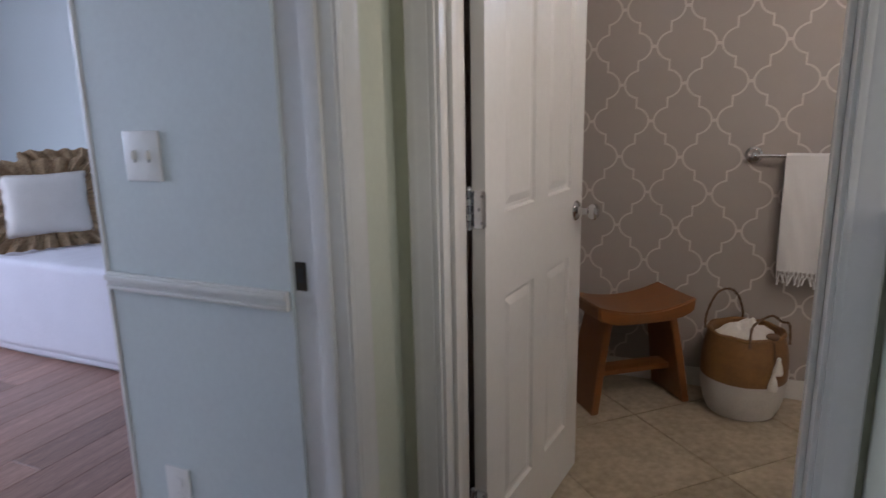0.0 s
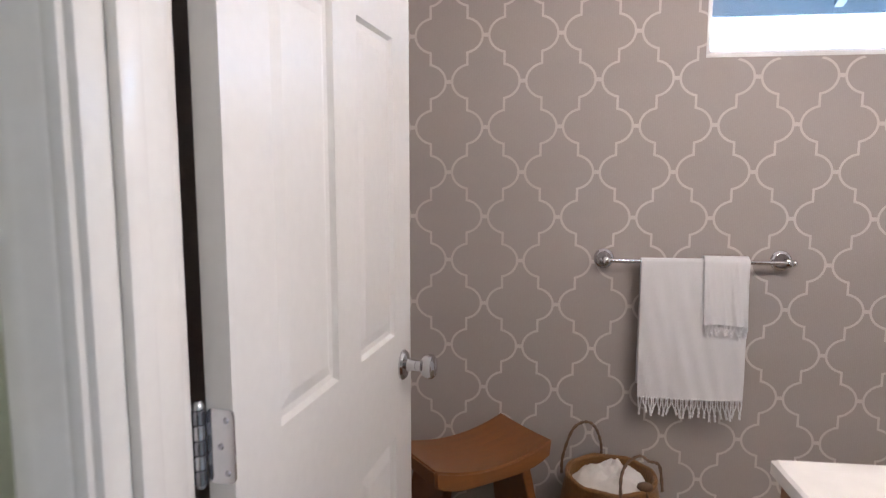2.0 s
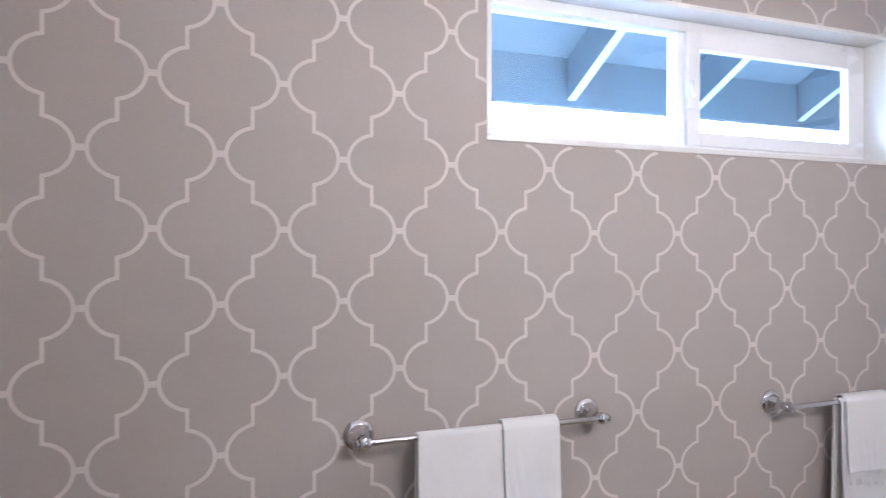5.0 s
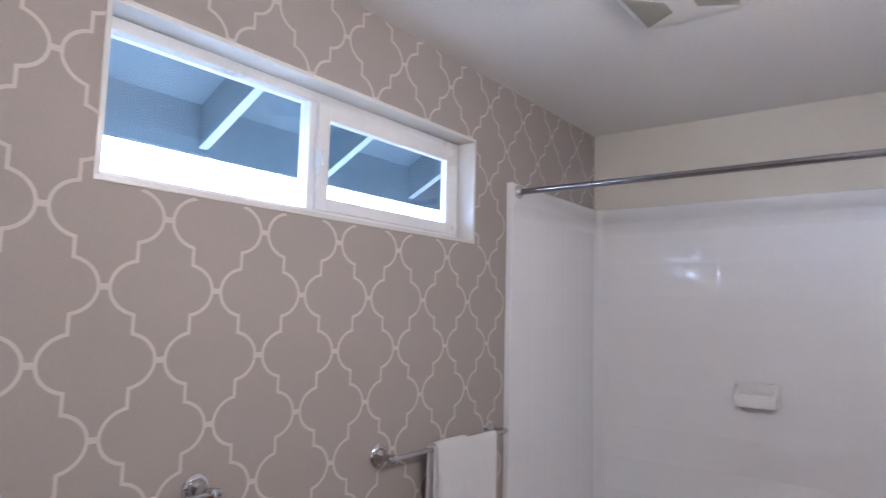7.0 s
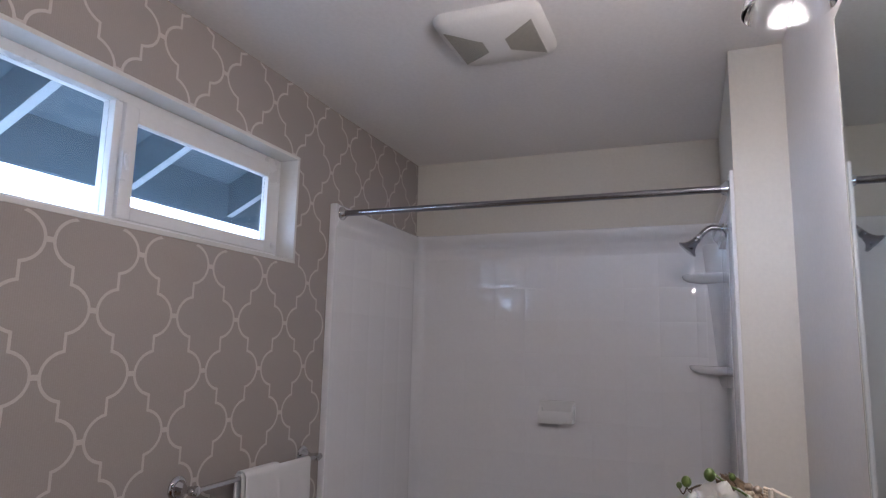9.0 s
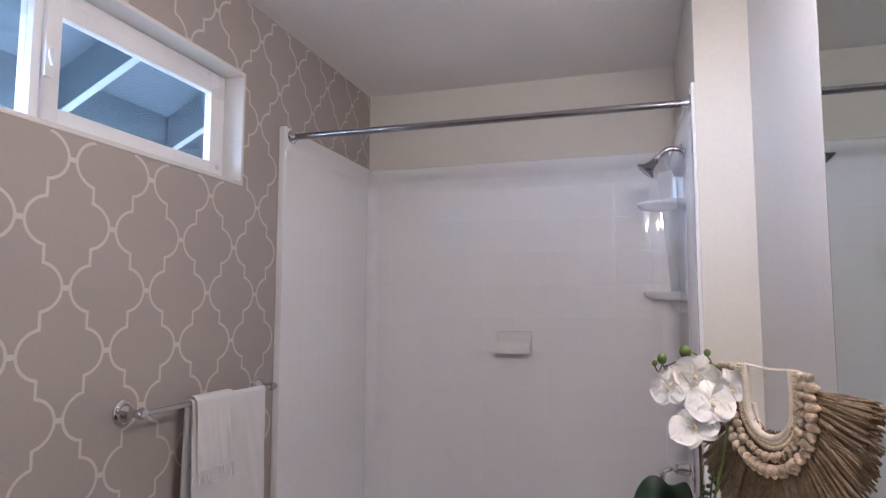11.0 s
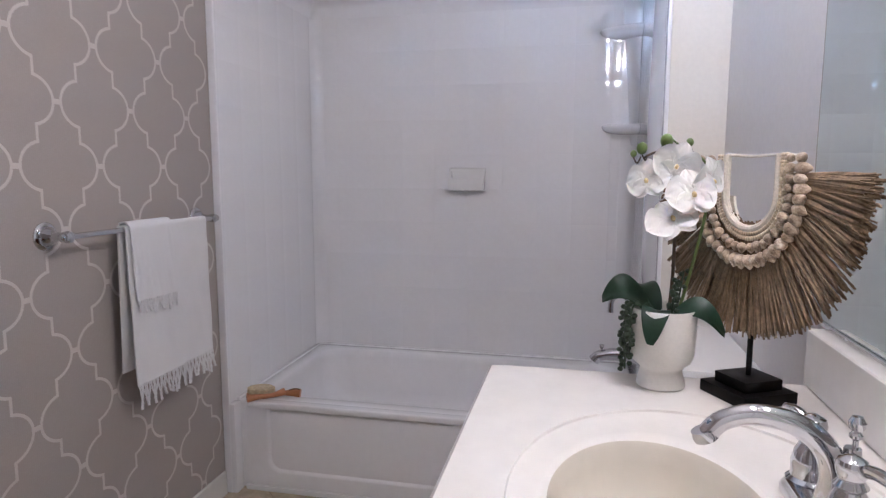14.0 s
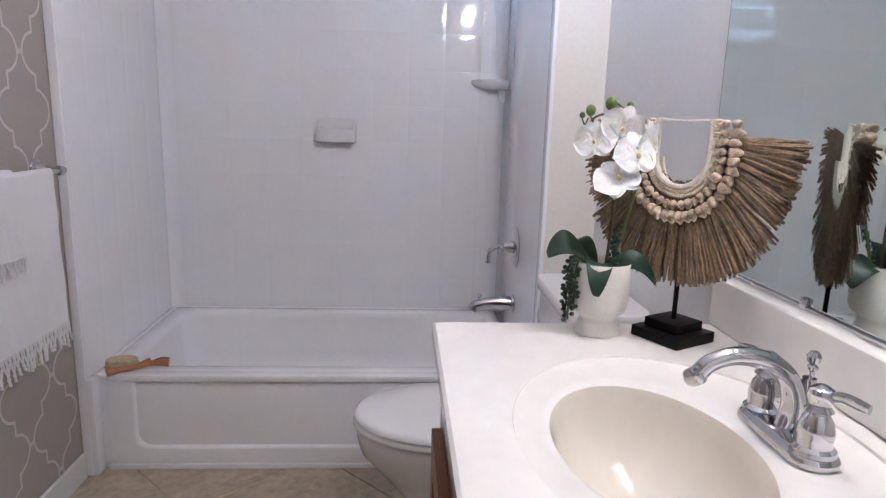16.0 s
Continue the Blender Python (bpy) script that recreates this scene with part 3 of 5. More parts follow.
# ---- bathroom door ----
def six_panel_door():
    d = thing("door_1", at(-2.56, -1.602, 0.012, -6.86), "white six-panel bathroom door standing open with chrome knob", "door", kind="structure")
    W, HT, T = 0.715, 2.02, 0.035
    st, mull = 0.112, 0.10
    rows_z = [(0.20, 0.80), (1.02, 1.62), (1.73, 1.915)]
    cols = [(st, (W - mull) / 2), ((W + mull) / 2, W - st)]
    holes = [(a, b, z0, z1) for a, b in cols for z0, z1 in rows_z]
    leaf = panel("y", 0, W, 0, HT, -T, 0.0, holes)
    part("door_leaf", leaf, DOOR_PAINT, d, smooth=0)
    for a, b, z0, z1 in holes:
        loops = []
        for inset, depth in ((0, -0.0005), (0.005, -0.009), (0.014, -0.0105), (0.034, -0.004), (0.036, -0.0035)):
            loops.append([(depth, a + inset, z0 + inset), (depth, b - inset, z0 + inset), (depth, b - inset, z1 - inset), (depth, a + inset, z1 - inset)])
        bm = rings(loops, cap0=False)
        back = rings([[(-T - x, y, z) for x, y, z in lp] for lp in loops], cap0=False)
        bmesh.ops.reverse_faces(back, faces=back.faces[:])
        bm = merge(bm, back)
        part("panel", bm, DOOR_PAINT, d, smooth=0)
    for side in (1, -1):
        k = part("knob", moved(lathe([(0.004, 0.03), (0.012, 0.031), (0.012, 0.042), (0.022, 0.048), (0.027, 0.058), (0.026, 0.068), (0.018, 0.075), (0.003, 0.077)], 24),
                               pose(0 if side > 0 else -T, W - 0.062, 0.943, 0, 90 * side, 0)), CHROME, d, "polished chrome door knob")
        part("rosette", moved(lathe([(0.033, 0.0), (0.033, 0.003), (0.029, 0.008), (0.014, 0.012), (0.012, 0.03)], 28), pose(0.0005 if side > 0 else -T - 0.0005, W - 0.062, 0.943, 0, 90 * side, 0)), CHROME, k)
    for z in (0.25, 1.04, 1.80):
        outline = rrect(-0.0335, 0.002, z - 0.045, z + 0.045, 0.008, 4)
        h = part("hinge", rings([[(x, y, zz) for x, zz in outline] for y in (-0.0026, -0.0002)]), CHROME, d, "polished chrome butt hinge")
        part("jamb_leaf", box(-0.047, -0.0435, -0.036, -0.008, z - 0.045, z + 0.045, 0.0008, 1), CHROME_DARK_REFLECT, h)
        for i in range(5):
            zk = z - 0.045 + 0.018 * i
            # alternating tones imitate the barrel's two-tone reflections
            part("knuckle", moved(lathe([(0.0066, 0.0004), (0.0074, 0.0012), (0.0074, 0.0166), (0.0066, 0.0174)], 18), at(-0.0395, -0.0085, zk)), CHROME if i % 2 else CHROME_DARK_REFLECT, h)
        part("hinge_pin", moved(lathe([(0.003, -0.051), (0.0055, -0.049), (0.0055, -0.0455), (0.003, -0.0454), (0.003, 0.0454), (0.0068, 0.0456), (0.0068, 0.050), (0.004, 0.055)], 14), at(-0.0395, -0.0085, z)), STEEL, h)
        for sz in (-0.032, 0.0, 0.032):
            part("screw", moved(lathe([(0.0038, 0), (0.003, 0.0012)], 10), pose(-0.008 if sz else -0.016, -0.0026, z + sz, 90, 0, 0)), CHROME_DARK_REFLECT, h)
    return d


six_panel_door()


# ---- tub and surround ----
def tub():
    t = thing("bathtub", at(0, 0, 0), "white acrylic alcove bathtub with a paneled apron", "bathtub")
    x0, x1, y0, y1, z = 0.066, 0.866, -1.510, -0.024, 0.347

    def loop(ins, zz, r, front=0.0):
        return [(a, b, zz) for a, b in rrect(x0 + ins + front, x1 - ins, y0 + ins, y1 - ins, r, 6)]
    loops = [loop(0.0, 0.02, 0.012), loop(0.0, z - 0.014, 0.012), loop(0.004, z - 0.004, 0.012), loop(0.014, z, 0.014), loop(0.058, z, 0.09, 0.02), loop(0.070, z - 0.006, 0.09, 0.022),
             loop(0.078, z - 0.03, 0.1, 0.024), loop(0.10, 0.16, 0.11, 0.02), loop(0.13, 0.085, 0.12, 0.02), loop(0.20, 0.06, 0.12, 0.0)]
    part("tub_shell", rings(loops, cap0=False), ACRYLIC, t, smooth=50)
    part("apron", box(x0 + 0.006, x0 + 0.03, y0 + 0.001, y1 - 0.001, 0.0, 0.335, 0.004), ACRYLIC, t)
    rr0, rr1 = rrect(y0 + 0.012, y1 - 0.05, 0.022, 0.343, 0.03, 6), rrect(y0 + 0.08, y1 - 0.13, 0.075, 0.5, 0.045, 6)
    rr1 = [(a, min(b, 0.335)) for a, b in rr1]
    bm = rings([[(x0 + 0.0055, a, b) for a, b in rr0], [(x0 - 0.010, a * 0.998 - 0.0008, b) for a, b in rr0], [(x0 - 0.010, a, b) for a, b in rr1], *[[(x0 + d, a, min(b, 0.334)) for a, b in rrect(y0 + 0.08 + k, y1 - 0.13 - k, 0.075 + k, 0.5, 0.045, 6)] for k, d in ((0.004, -0.0088), (0.009, -0.004), (0.014, 0.002), (0.022, 0.0052))]], cap0=False, cap1=False)
    bmesh.ops.recalc_face_normals(bm, faces=bm.faces[:])
    part("apron_frame", bm, ACRYLIC, t, "raised molded border of the apron", smooth=50)
    part("rim_front", box(x0 - 0.0105, x0 + 0.032, y0 + 0.013, y1 - 0.050, z - 0.026, z + 0.0006, 0.010, 4), ACRYLIC, t, "rolled front rim", smooth=50)
    part("caulk_bead", box(0.853, 0.8672, y0 + 0.02, y1 - 0.004, z - 0.012, z + 0.006, 0.0055, 3), ACRYLIC, t)
    part("caulk_bead", box(x0 + 0.012, 0.8526, -0.0375, -0.0228, z - 0.012, z + 0.006, 0.0055, 3), ACRYLIC, t)
    part("skirt", box(x0 - 0.016, x0 + 0.0055, y0 + 0.002, y1 - 0.04, 0.0, 0.020, 0.005), ACRYLIC, t)
    part("drain", moved(lathe([(0.03, 0), (0.03, 0.003), (0.02, 0.004)], 20), at(0.45, -1.25, 0.0605)), CHROME, t)
    return t


tub()


def finish(bm, name, material):
    me = bpy.data.meshes.new(name)
    bm.to_mesh(me)
    bm.free()
    for p in me.polygons:
        p.use_smooth = True
    me.materials.append(material)
    return me


def tile_mesh(w, h, rise=0.00065):
    """A square molded tile with soft edges and a slight crown; it faces +z."""
    bm = bmesh.new()
    us = (-1, -0.985, -0.96, -0.6, 0, 0.6, 0.96, 0.985, 1)
    g = []
    for u in us:
        g.append([bm.verts.new((u * w / 2, v * h / 2, rise * min(1, (1 - abs(u) ** 24) * 1.15, (1 - abs(v) ** 24) * 1.15) + 0.00010 * (1 - u * u) * (1 - v * v))) for v in us])
    for a, b in zip(g, g[1:]):
        for j in range(len(us) - 1):
            bm.faces.new((a[j], b[j], b[j + 1], a[j + 1]))
    return finish(bm, "tile", ACRYLIC)


def tile_field(wall, cols, rows, spot, turn, seed, rise, lean):
    """Tiles between the joints given by cols and rows, on the wall's part."""
    rnd = random.Random(seed)
    shared = {}
    for a0, a1 in zip(cols, cols[1:]):
        for z0, z1 in zip(rows, rows[1:]):
            key = (round(abs(a1 - a0), 4), round(z1 - z0, 4))
            if key not in shared:
                shared[key] = tile_mesh(*key, rise)
            tilt = pose(0, 0, 0, rnd.gauss(0, lean), rnd.gauss(0, lean), 0)
            place("tile", shared[key], wall, "", Matrix.Translation(spot((a0 + a1) / 2, (z0 + z1) / 2)) @ turn @ tilt)


def surround():
    s = thing("tub_surround", at(0, 0, 0), "glossy white molded tub surround with tile relief", "tub surround", kind="structure")
    back = part("back_panel", box(0.8665, 0.888, -1.509, -0.026, 0.340, 1.95), ACRYLIC, s, smooth=0)
    side = part("side_panel", box(0.015, 0.888, -0.0235, -0.0015, 0.0, 1.95, 0.003), ACRYLIC, s)
    part("plumbing_panel", box(-0.03, 0.888, -1.519, -1.509, 0.0, 1.95, 0.003), ACRYLIC, s)
    # the rounded lip that runs round the top of the three panels
    line = [(0.015, -0.003, 0, -1), (0.8, -0.003, 0, -1)]
    for cx, cy, a0 in ((0.817, -0.073, 90), (0.817, -1.448, 0)):
        line += [(cx + 0.07 * math.cos(radians(a)), cy + 0.07 * math.sin(radians(a)), -math.cos(radians(a)), -math.sin(radians(a))) for a in range(a0, a0 - 91, -10)]
    line += [(0.8, -1.518, 0, 1), (-0.03, -1.518, 0, 1)]
    prof = [(0.0, 1.905), (0.021, 1.905), (0.0235, 1.922), (0.030, 1.938), (0.038, 1.950), (0.0415, 1.964), (0.042, 2.012), (0.039, 2.026), (0.031, 2.035), (0.0, 2.036)]
    slim = [1.0] * (len(line) - 1) + [0.22]
    bm = rings([[(x + nx * d * k, y + ny * d * k, z) for d, z in prof] for (x, y, nx, ny), k in zip(line, slim)])
    bmesh.ops.recalc_face_normals(bm, faces=bm.faces[:])
    part("top_lip", bm, ACRYLIC, s, "rounded molded top rim", smooth=50)
    part("edge_flange", box(-0.046, 0.004, -1.5195, -1.5075, 0.0, 2.037, 0.005, 3), ACRYLIC, s)
    part("edge_flange", box(0.012, 0.028, -0.031, -0.001, 0.0, 2.037, 0.005, 3), ACRYLIC, s)
    part("base_strip", box(0.014, 0.066, -0.050, -0.0235, 0.0, 0.347, 0.006), ACRYLIC, s)
    r = 0.05
    arc = [(0.8668 - r + r * math.sin(radians(a)), -0.0232 - r + r * math.cos(radians(a))) for a in range(0, 91, 10)]
    part("corner_cove", rings([[(x, y, z) for x, y in arc + [(0.8668, -0.0232)]] for z in (0.352, 1.935)]), ACRYLIC, s, "rounded inner corner", smooth=40)
    # the corner column narrows downwards and carries two shelves
    loops = []
    for z, k in ((1.31, 0.25), (1.33, 0.35), (1.6, 0.62), (1.935, 1.0)):
        w = 0.078 * k
        loops.append([(0.8667, -1.5088 + w, z), (0.8667 - 0.25 * w, -1.5088 + 0.93 * w, z), (0.8667 - 0.93 * w, -1.5088 + 0.25 * w, z), (0.8667 - w, -1.5088, z), (0.8667, -1.5088, z)])
    bm = rings(loops)
    bmesh.ops.recalc_face_normals(bm, faces=bm.faces[:])
    tower = part("shelf_column", bm, ACRYLIC, s, "molded corner shelf column", smooth=50)
    for z, ry, rx in ((1.80, 0.168, 0.125), (1.40, 0.150, 0.125)):
        pts = [(0.8666 - rx * math.cos(radians(a)), -1.5088 + ry * math.sin(radians(a))) for a in range(0, 91, 9)] + [(0.8666, -1.5088)]
        bm = rings([[(0.8666 + (x - 0.8666) * k, -1.5088 + (y + 1.5088) * k, z + dz) for x, y in pts] for dz, k in ((-0.040, 0.55), (-0.030, 0.86), (-0.020, 0.96), (-0.008, 1.0), (-0.002, 0.99), (0.0, 0.96))])
        bmesh.ops.recalc_face_normals(bm, faces=bm.faces[:])
        part("corner_shelf", bm, ACRYLIC, tower, "rounded molded corner shelf", smooth=50)
    p = 0.157
    rows = [0.358] + [1.906 - p * k for k in range(9, -1, -1)]
    tile_field(back, [-1.44] + [-0.926 + p * k for k in range(-3, 6)] + [-0.074], rows, lambda a, z: (0.8662, a, z), pose(0, 0, 0, 0, -90, 0) @ pose(0, 0, 0, 0, 0, -90), 41, 0.0005, 0.12)
    cols = [0.030 + p * k for k in range(6)]
    tile_field(side, cols, rows, lambda a, z: (a, -0.0236, z), pose(0, 0, 0, 90, 0, 0), 42, 0.0003, 0.07)
    return s


surround()


def soap_dish():
    d = thing("soap_dish", at(0.8635, -0.77, 1.165), "white ceramic soap dish on the tub surround", "soap dish")
    part("back_plate", box(-0.012, 0.0, -0.084, 0.084, -0.052, 0.052, 0.008, 3), CERAMIC, d)
    for y in (-0.076, 0.076):
        w = 0.007
        bm = rings([[(-0.011, yy, -0.046), (-0.011, yy, 0.040), (-0.030, yy, 0.010), (-0.056, yy, -0.012), (-0.056, yy, -0.046)] for yy in (y - w, y + w)])
        bmesh.ops.recalc_face_normals(bm, faces=bm.faces[:])
        bmesh.ops.bevel(bm, geom=bm.edges[:], offset=0.003, segments=2, affect="EDGES")
        part("cheek", bm, CERAMIC, d)
    part("tray", box(-0.066, -0.011, -0.080, 0.080, -0.049, -0.032, 0.006, 3), CERAMIC, d)
    bm = rings([[(-0.066, yy, -0.048), (-0.070, yy, -0.030), (-0.066, yy, -0.006), (-0.058, yy, 0.006), (-0.052, yy, 0.004), (-0.058, yy, -0.012), (-0.060, yy, -0.046)] for yy in (-0.080, -0.074, 0.074, 0.080)])
    bmesh.ops.recalc_face_normals(bm, faces=bm.faces[:])
    part("tray_lip", bm, CERAMIC, d, smooth=60)
    return d


soap_dish()


def rod():
    r = thing("shower_rod", at(0.034, 0, 1.995), "chrome shower curtain rod across the tub", "curtain rod")
    part("rod_tube", tube([(0, -0.044, 0), (0, -1.5025, 0)], 0.0125, 16, k=1), CHROME_DARK_REFLECT, r)
    for y, s in ((-0.0455, -1), (-1.5065, 1)):
        part("flange", moved(lathe([(0.028, 0), (0.028, 0.004), (0.02, 0.014), (0.0165, 0.022)], 20), pose(0, y, 0, 90 if s < 0 else -90, 0, 0)), CHROME, r)


rod()


def shower_set():
    y = -1.5065
    h = thing("shower_fixture", at(0.36, y, 1.915), "chrome bell shower head on a curved arm", "shower")
    part("arm", tube([(0, 0, 0), (0, 0.025, 0.009), (0, 0.055, 0.008), (0, 0.078, -0.010), (0, 0.088, -0.020)], 0.0100, 12), CHROME_DARK_REFLECT, h)
    part("arm_flange", moved(lathe([(0.031, 0), (0.031, 0.003), (0.022, 0.010), (0.013, 0.014)], 24), pose(0, 0, 0, -90, 0, 0)), CHROME, h)
    part("swivel", ball((0, 0.090, -0.023), 0.0135, u=16, v=10), CHROME, h)
    part("head", moved(lathe([(0.010, 0.0), (0.0145, 0.005), (0.0145, 0.012), (0.0125, 0.016), (0.016, 0.024), (0.0185, 0.034), (0.026, 0.046), (0.0375, 0.055), (0.039, 0.060), (0.036, 0.063), (0.003, 0.060)], 28),
                       pose(0, 0.094, -0.028, -136, 0, 0)), CHROME_DARK_REFLECT, h)
    v = thing("shower_valve", at(0.375, y, 0.748), "chrome shower valve with round plate and lever", "faucet valve")
    part("escutcheon", moved(lathe([(0.079, 0), (0.079, 0.004), (0.070, 0.010), (0.035, 0.014)], 32), pose(0, 0, 0, -90, 0, 0)), CHROME, v)
    part("hub", moved(lathe([(0.024, 0.013), (0.022, 0.035), (0.017, 0.045), (0.019, 0.058), (0.012, 0.064)], 20), pose(0, 0, 0, -90, 0, 0)), CHROME, v)
    part("lever", tube([(0, 0.055, 0), (0.0, 0.085, -0.004), (0, 0.105, -0.022), (0, 0.108, -0.065)], lambda f: 0.007 + 0.004 * f, 10), CHROME, v)
    s = thing("tub_spout", at(0.375, y, 0.522), "chrome curved tub spout with a diverter knob", "tub spout")
    part("spout_body", tube([(0, 0, 0), (0, 0.04, 0.002), (0, 0.10, 0.0), (0, 0.145, -0.010), (0, 0.163, -0.028)], lambda f: 0.030 - 0.011 * min(1, f * 1.6) + 0.002 * f, 16), CHROME, s)
    part("collar", moved(lathe([(0.034, 0), (0.034, 0.006), (0.03, 0.012)], 20), pose(0, 0, 0, -90, 0, 0)), CHROME, s)
    part("diverter", lathe([(0.004, 0.0), (0.004, 0.014), (0.009, 0.02), (0.009, 0.028), (0.003, 0.031)], 14), CHROME, s).matrix_basis = at(0, 0.135, 0.006)


shower_set()


def bath_brush():
    b = thing("bath_brush", at(0.116, -0.105, 0.3480, -78), "wooden bath brush with pale bristles lying on the tub rim", "brush")

    def oval(k, z):
        return [(0.056 * k * math.cos(2 * math.pi * i / 28), 0.037 * k * math.sin(2 * math.pi * i / 28), z) for i in range(28)]
    part("brush_head", rings([oval(0.9, 0.0), oval(1.0, 0.004), oval(1.0, 0.012), oval(0.94, 0.016)]), BAMBOO, b)
    part("bristles", rings([oval(0.92, 0.0162), oval(0.95, 0.022), oval(0.93, 0.034), oval(0.80, 0.038), oval(0.3, 0.0395)]), BRISTLE, b, "pale natural bristles")
    part("handle", tube([(0.045, 0, 0.009), (0.075, 0.002, 0.010), (0.105, 0.0, 0.013), (0.15, -0.002, 0.012)], lambda f: 0.010 - 0.002 * math.sin(f * 3.1) + 0.008 * f * f, 12, flat=0.7), BAMBOO, b)
    part("strap", tube([(0.105, 0.0, 0.023), (0.128, 0.006, 0.027), (0.15, 0.0, 0.026)], 0.003, 6), ROPE_BROWN, b)
    c = thing("wooden_brush", at(0.076, -0.118, 0.3480, -56), "small reddish wooden brush beside the bath brush", "brush")
    part("handle", tube([(-0.045, 0, 0.011), (0.0, 0.004, 0.012), (0.05, -0.002, 0.013), (0.095, 0, 0.022)], lambda f: 0.0115 + 0.003 * math.cos(f * 6), 12, flat=0.8), BAMBOO, c)
    return b


bath_brush()


# ---- ceiling vent ----
def vent():
    v = thing("ceiling_vent", at(-0.41, -0.845, H), "off-white bathroom exhaust fan cover with two grilles", "vent fan")
    s = 0.165
    loops = [[(x, y, z) for x, y in rrect(-s * k, s * k, -s * k, s * k, 0.05 * k, 6)] for k, z in ((1.0, -0.001), (1.0, -0.010), (0.97, -0.022), (0.88, -0.032), (0.45, -0.043), (0.1, -0.046))]
    bm = rings(loops, cap0=False)
    bmesh.ops.recalc_face_normals(bm, faces=bm.faces[:])
    part("cover", bm, PLASTIC, v)
    for sy in (1, -1):
        grille = rings([[(-0.034, 0.036 * sy, z), (0.034, 0.036 * sy, z), (0.110, 0.136 * sy, z + 0.008), (-0.110, 0.136 * sy, z + 0.008)] for z in (-0.0465, -0.0445)])
        bmesh.ops.recalc_face_normals(grille, faces=grille.faces[:])
        g = part("grille", grille, TANK_GREY, v, "grey grille opening", smooth=0)
        for i in range(22):
            t = (i + 0.5) / 22
            y, hw, z = sy * (0.036 + 0.100 * t), 0.034 + 0.076 * t, -0.0474 + 0.008 * t
            part("slat", box(-hw, hw, y - 0.0008, y + 0.0008, z - 0.0008, z + 0.0006), TANK_GREY, g, smooth=0)


vent()


# ---- vanity light ----
def vanity_light():
    v = thing("vanity_light", at(-1.335, -1.6795, 2.24), "chrome vanity light with three clear glass bell shades", "wall lamp")
    part("back_plate", box(-0.32, 0.32, 0.0, 0.018, -0.05, 0.05, 0.006), CHROME, v)
    for bx, by, bz in BULBS:
        x = bx + 1.335
        part("arm", tube([(x, 0.018, 0), (x, 0.07, 0.012), (x, 0.128, 0.0), (x, 0.1345, -0.04)], 0.008, 10), CHROME, v)
        part("socket", moved(lathe([(0.018, -0.10), (0.022, -0.085), (0.022, -0.05), (0.012, -0.035)], 18), at(x, 0.1345, 0)), CHROME, v)
        prof = [(0.026, -0.075), (0.032, -0.09), (0.040, -0.13), (0.050, -0.175), (0.064, -0.215), (0.068, -0.232), (0.0665, -0.233), (0.0625, -0.216), (0.0485, -0.176), (0.0385, -0.131), (0.0305, -0.091), (0.0245, -0.076)]
        sh = part("shade", moved(lathe(prof, 32, caps=(False, False)), at(x, 0.1345, 0)), SHADE_GLASS, v, "clear glass bell shade")
        sh.visible_shadow = False
        part("bulb", moved(lathe([(0.012, -0.10), (0.016, -0.115), (0.028, -0.14), (0.030, -0.158), (0.024, -0.178), (0.004, -0.188)], 18), at(x, 0.1345, 0)), BULB, v, "lit frosted bulb")
    return v


vanity_light()


# ---- vanity, sink, faucet, mirror ----
VX0, VX1, VY0, VY1, VZ = -1.778, -0.892, -1.6795, -1.121, 0.857


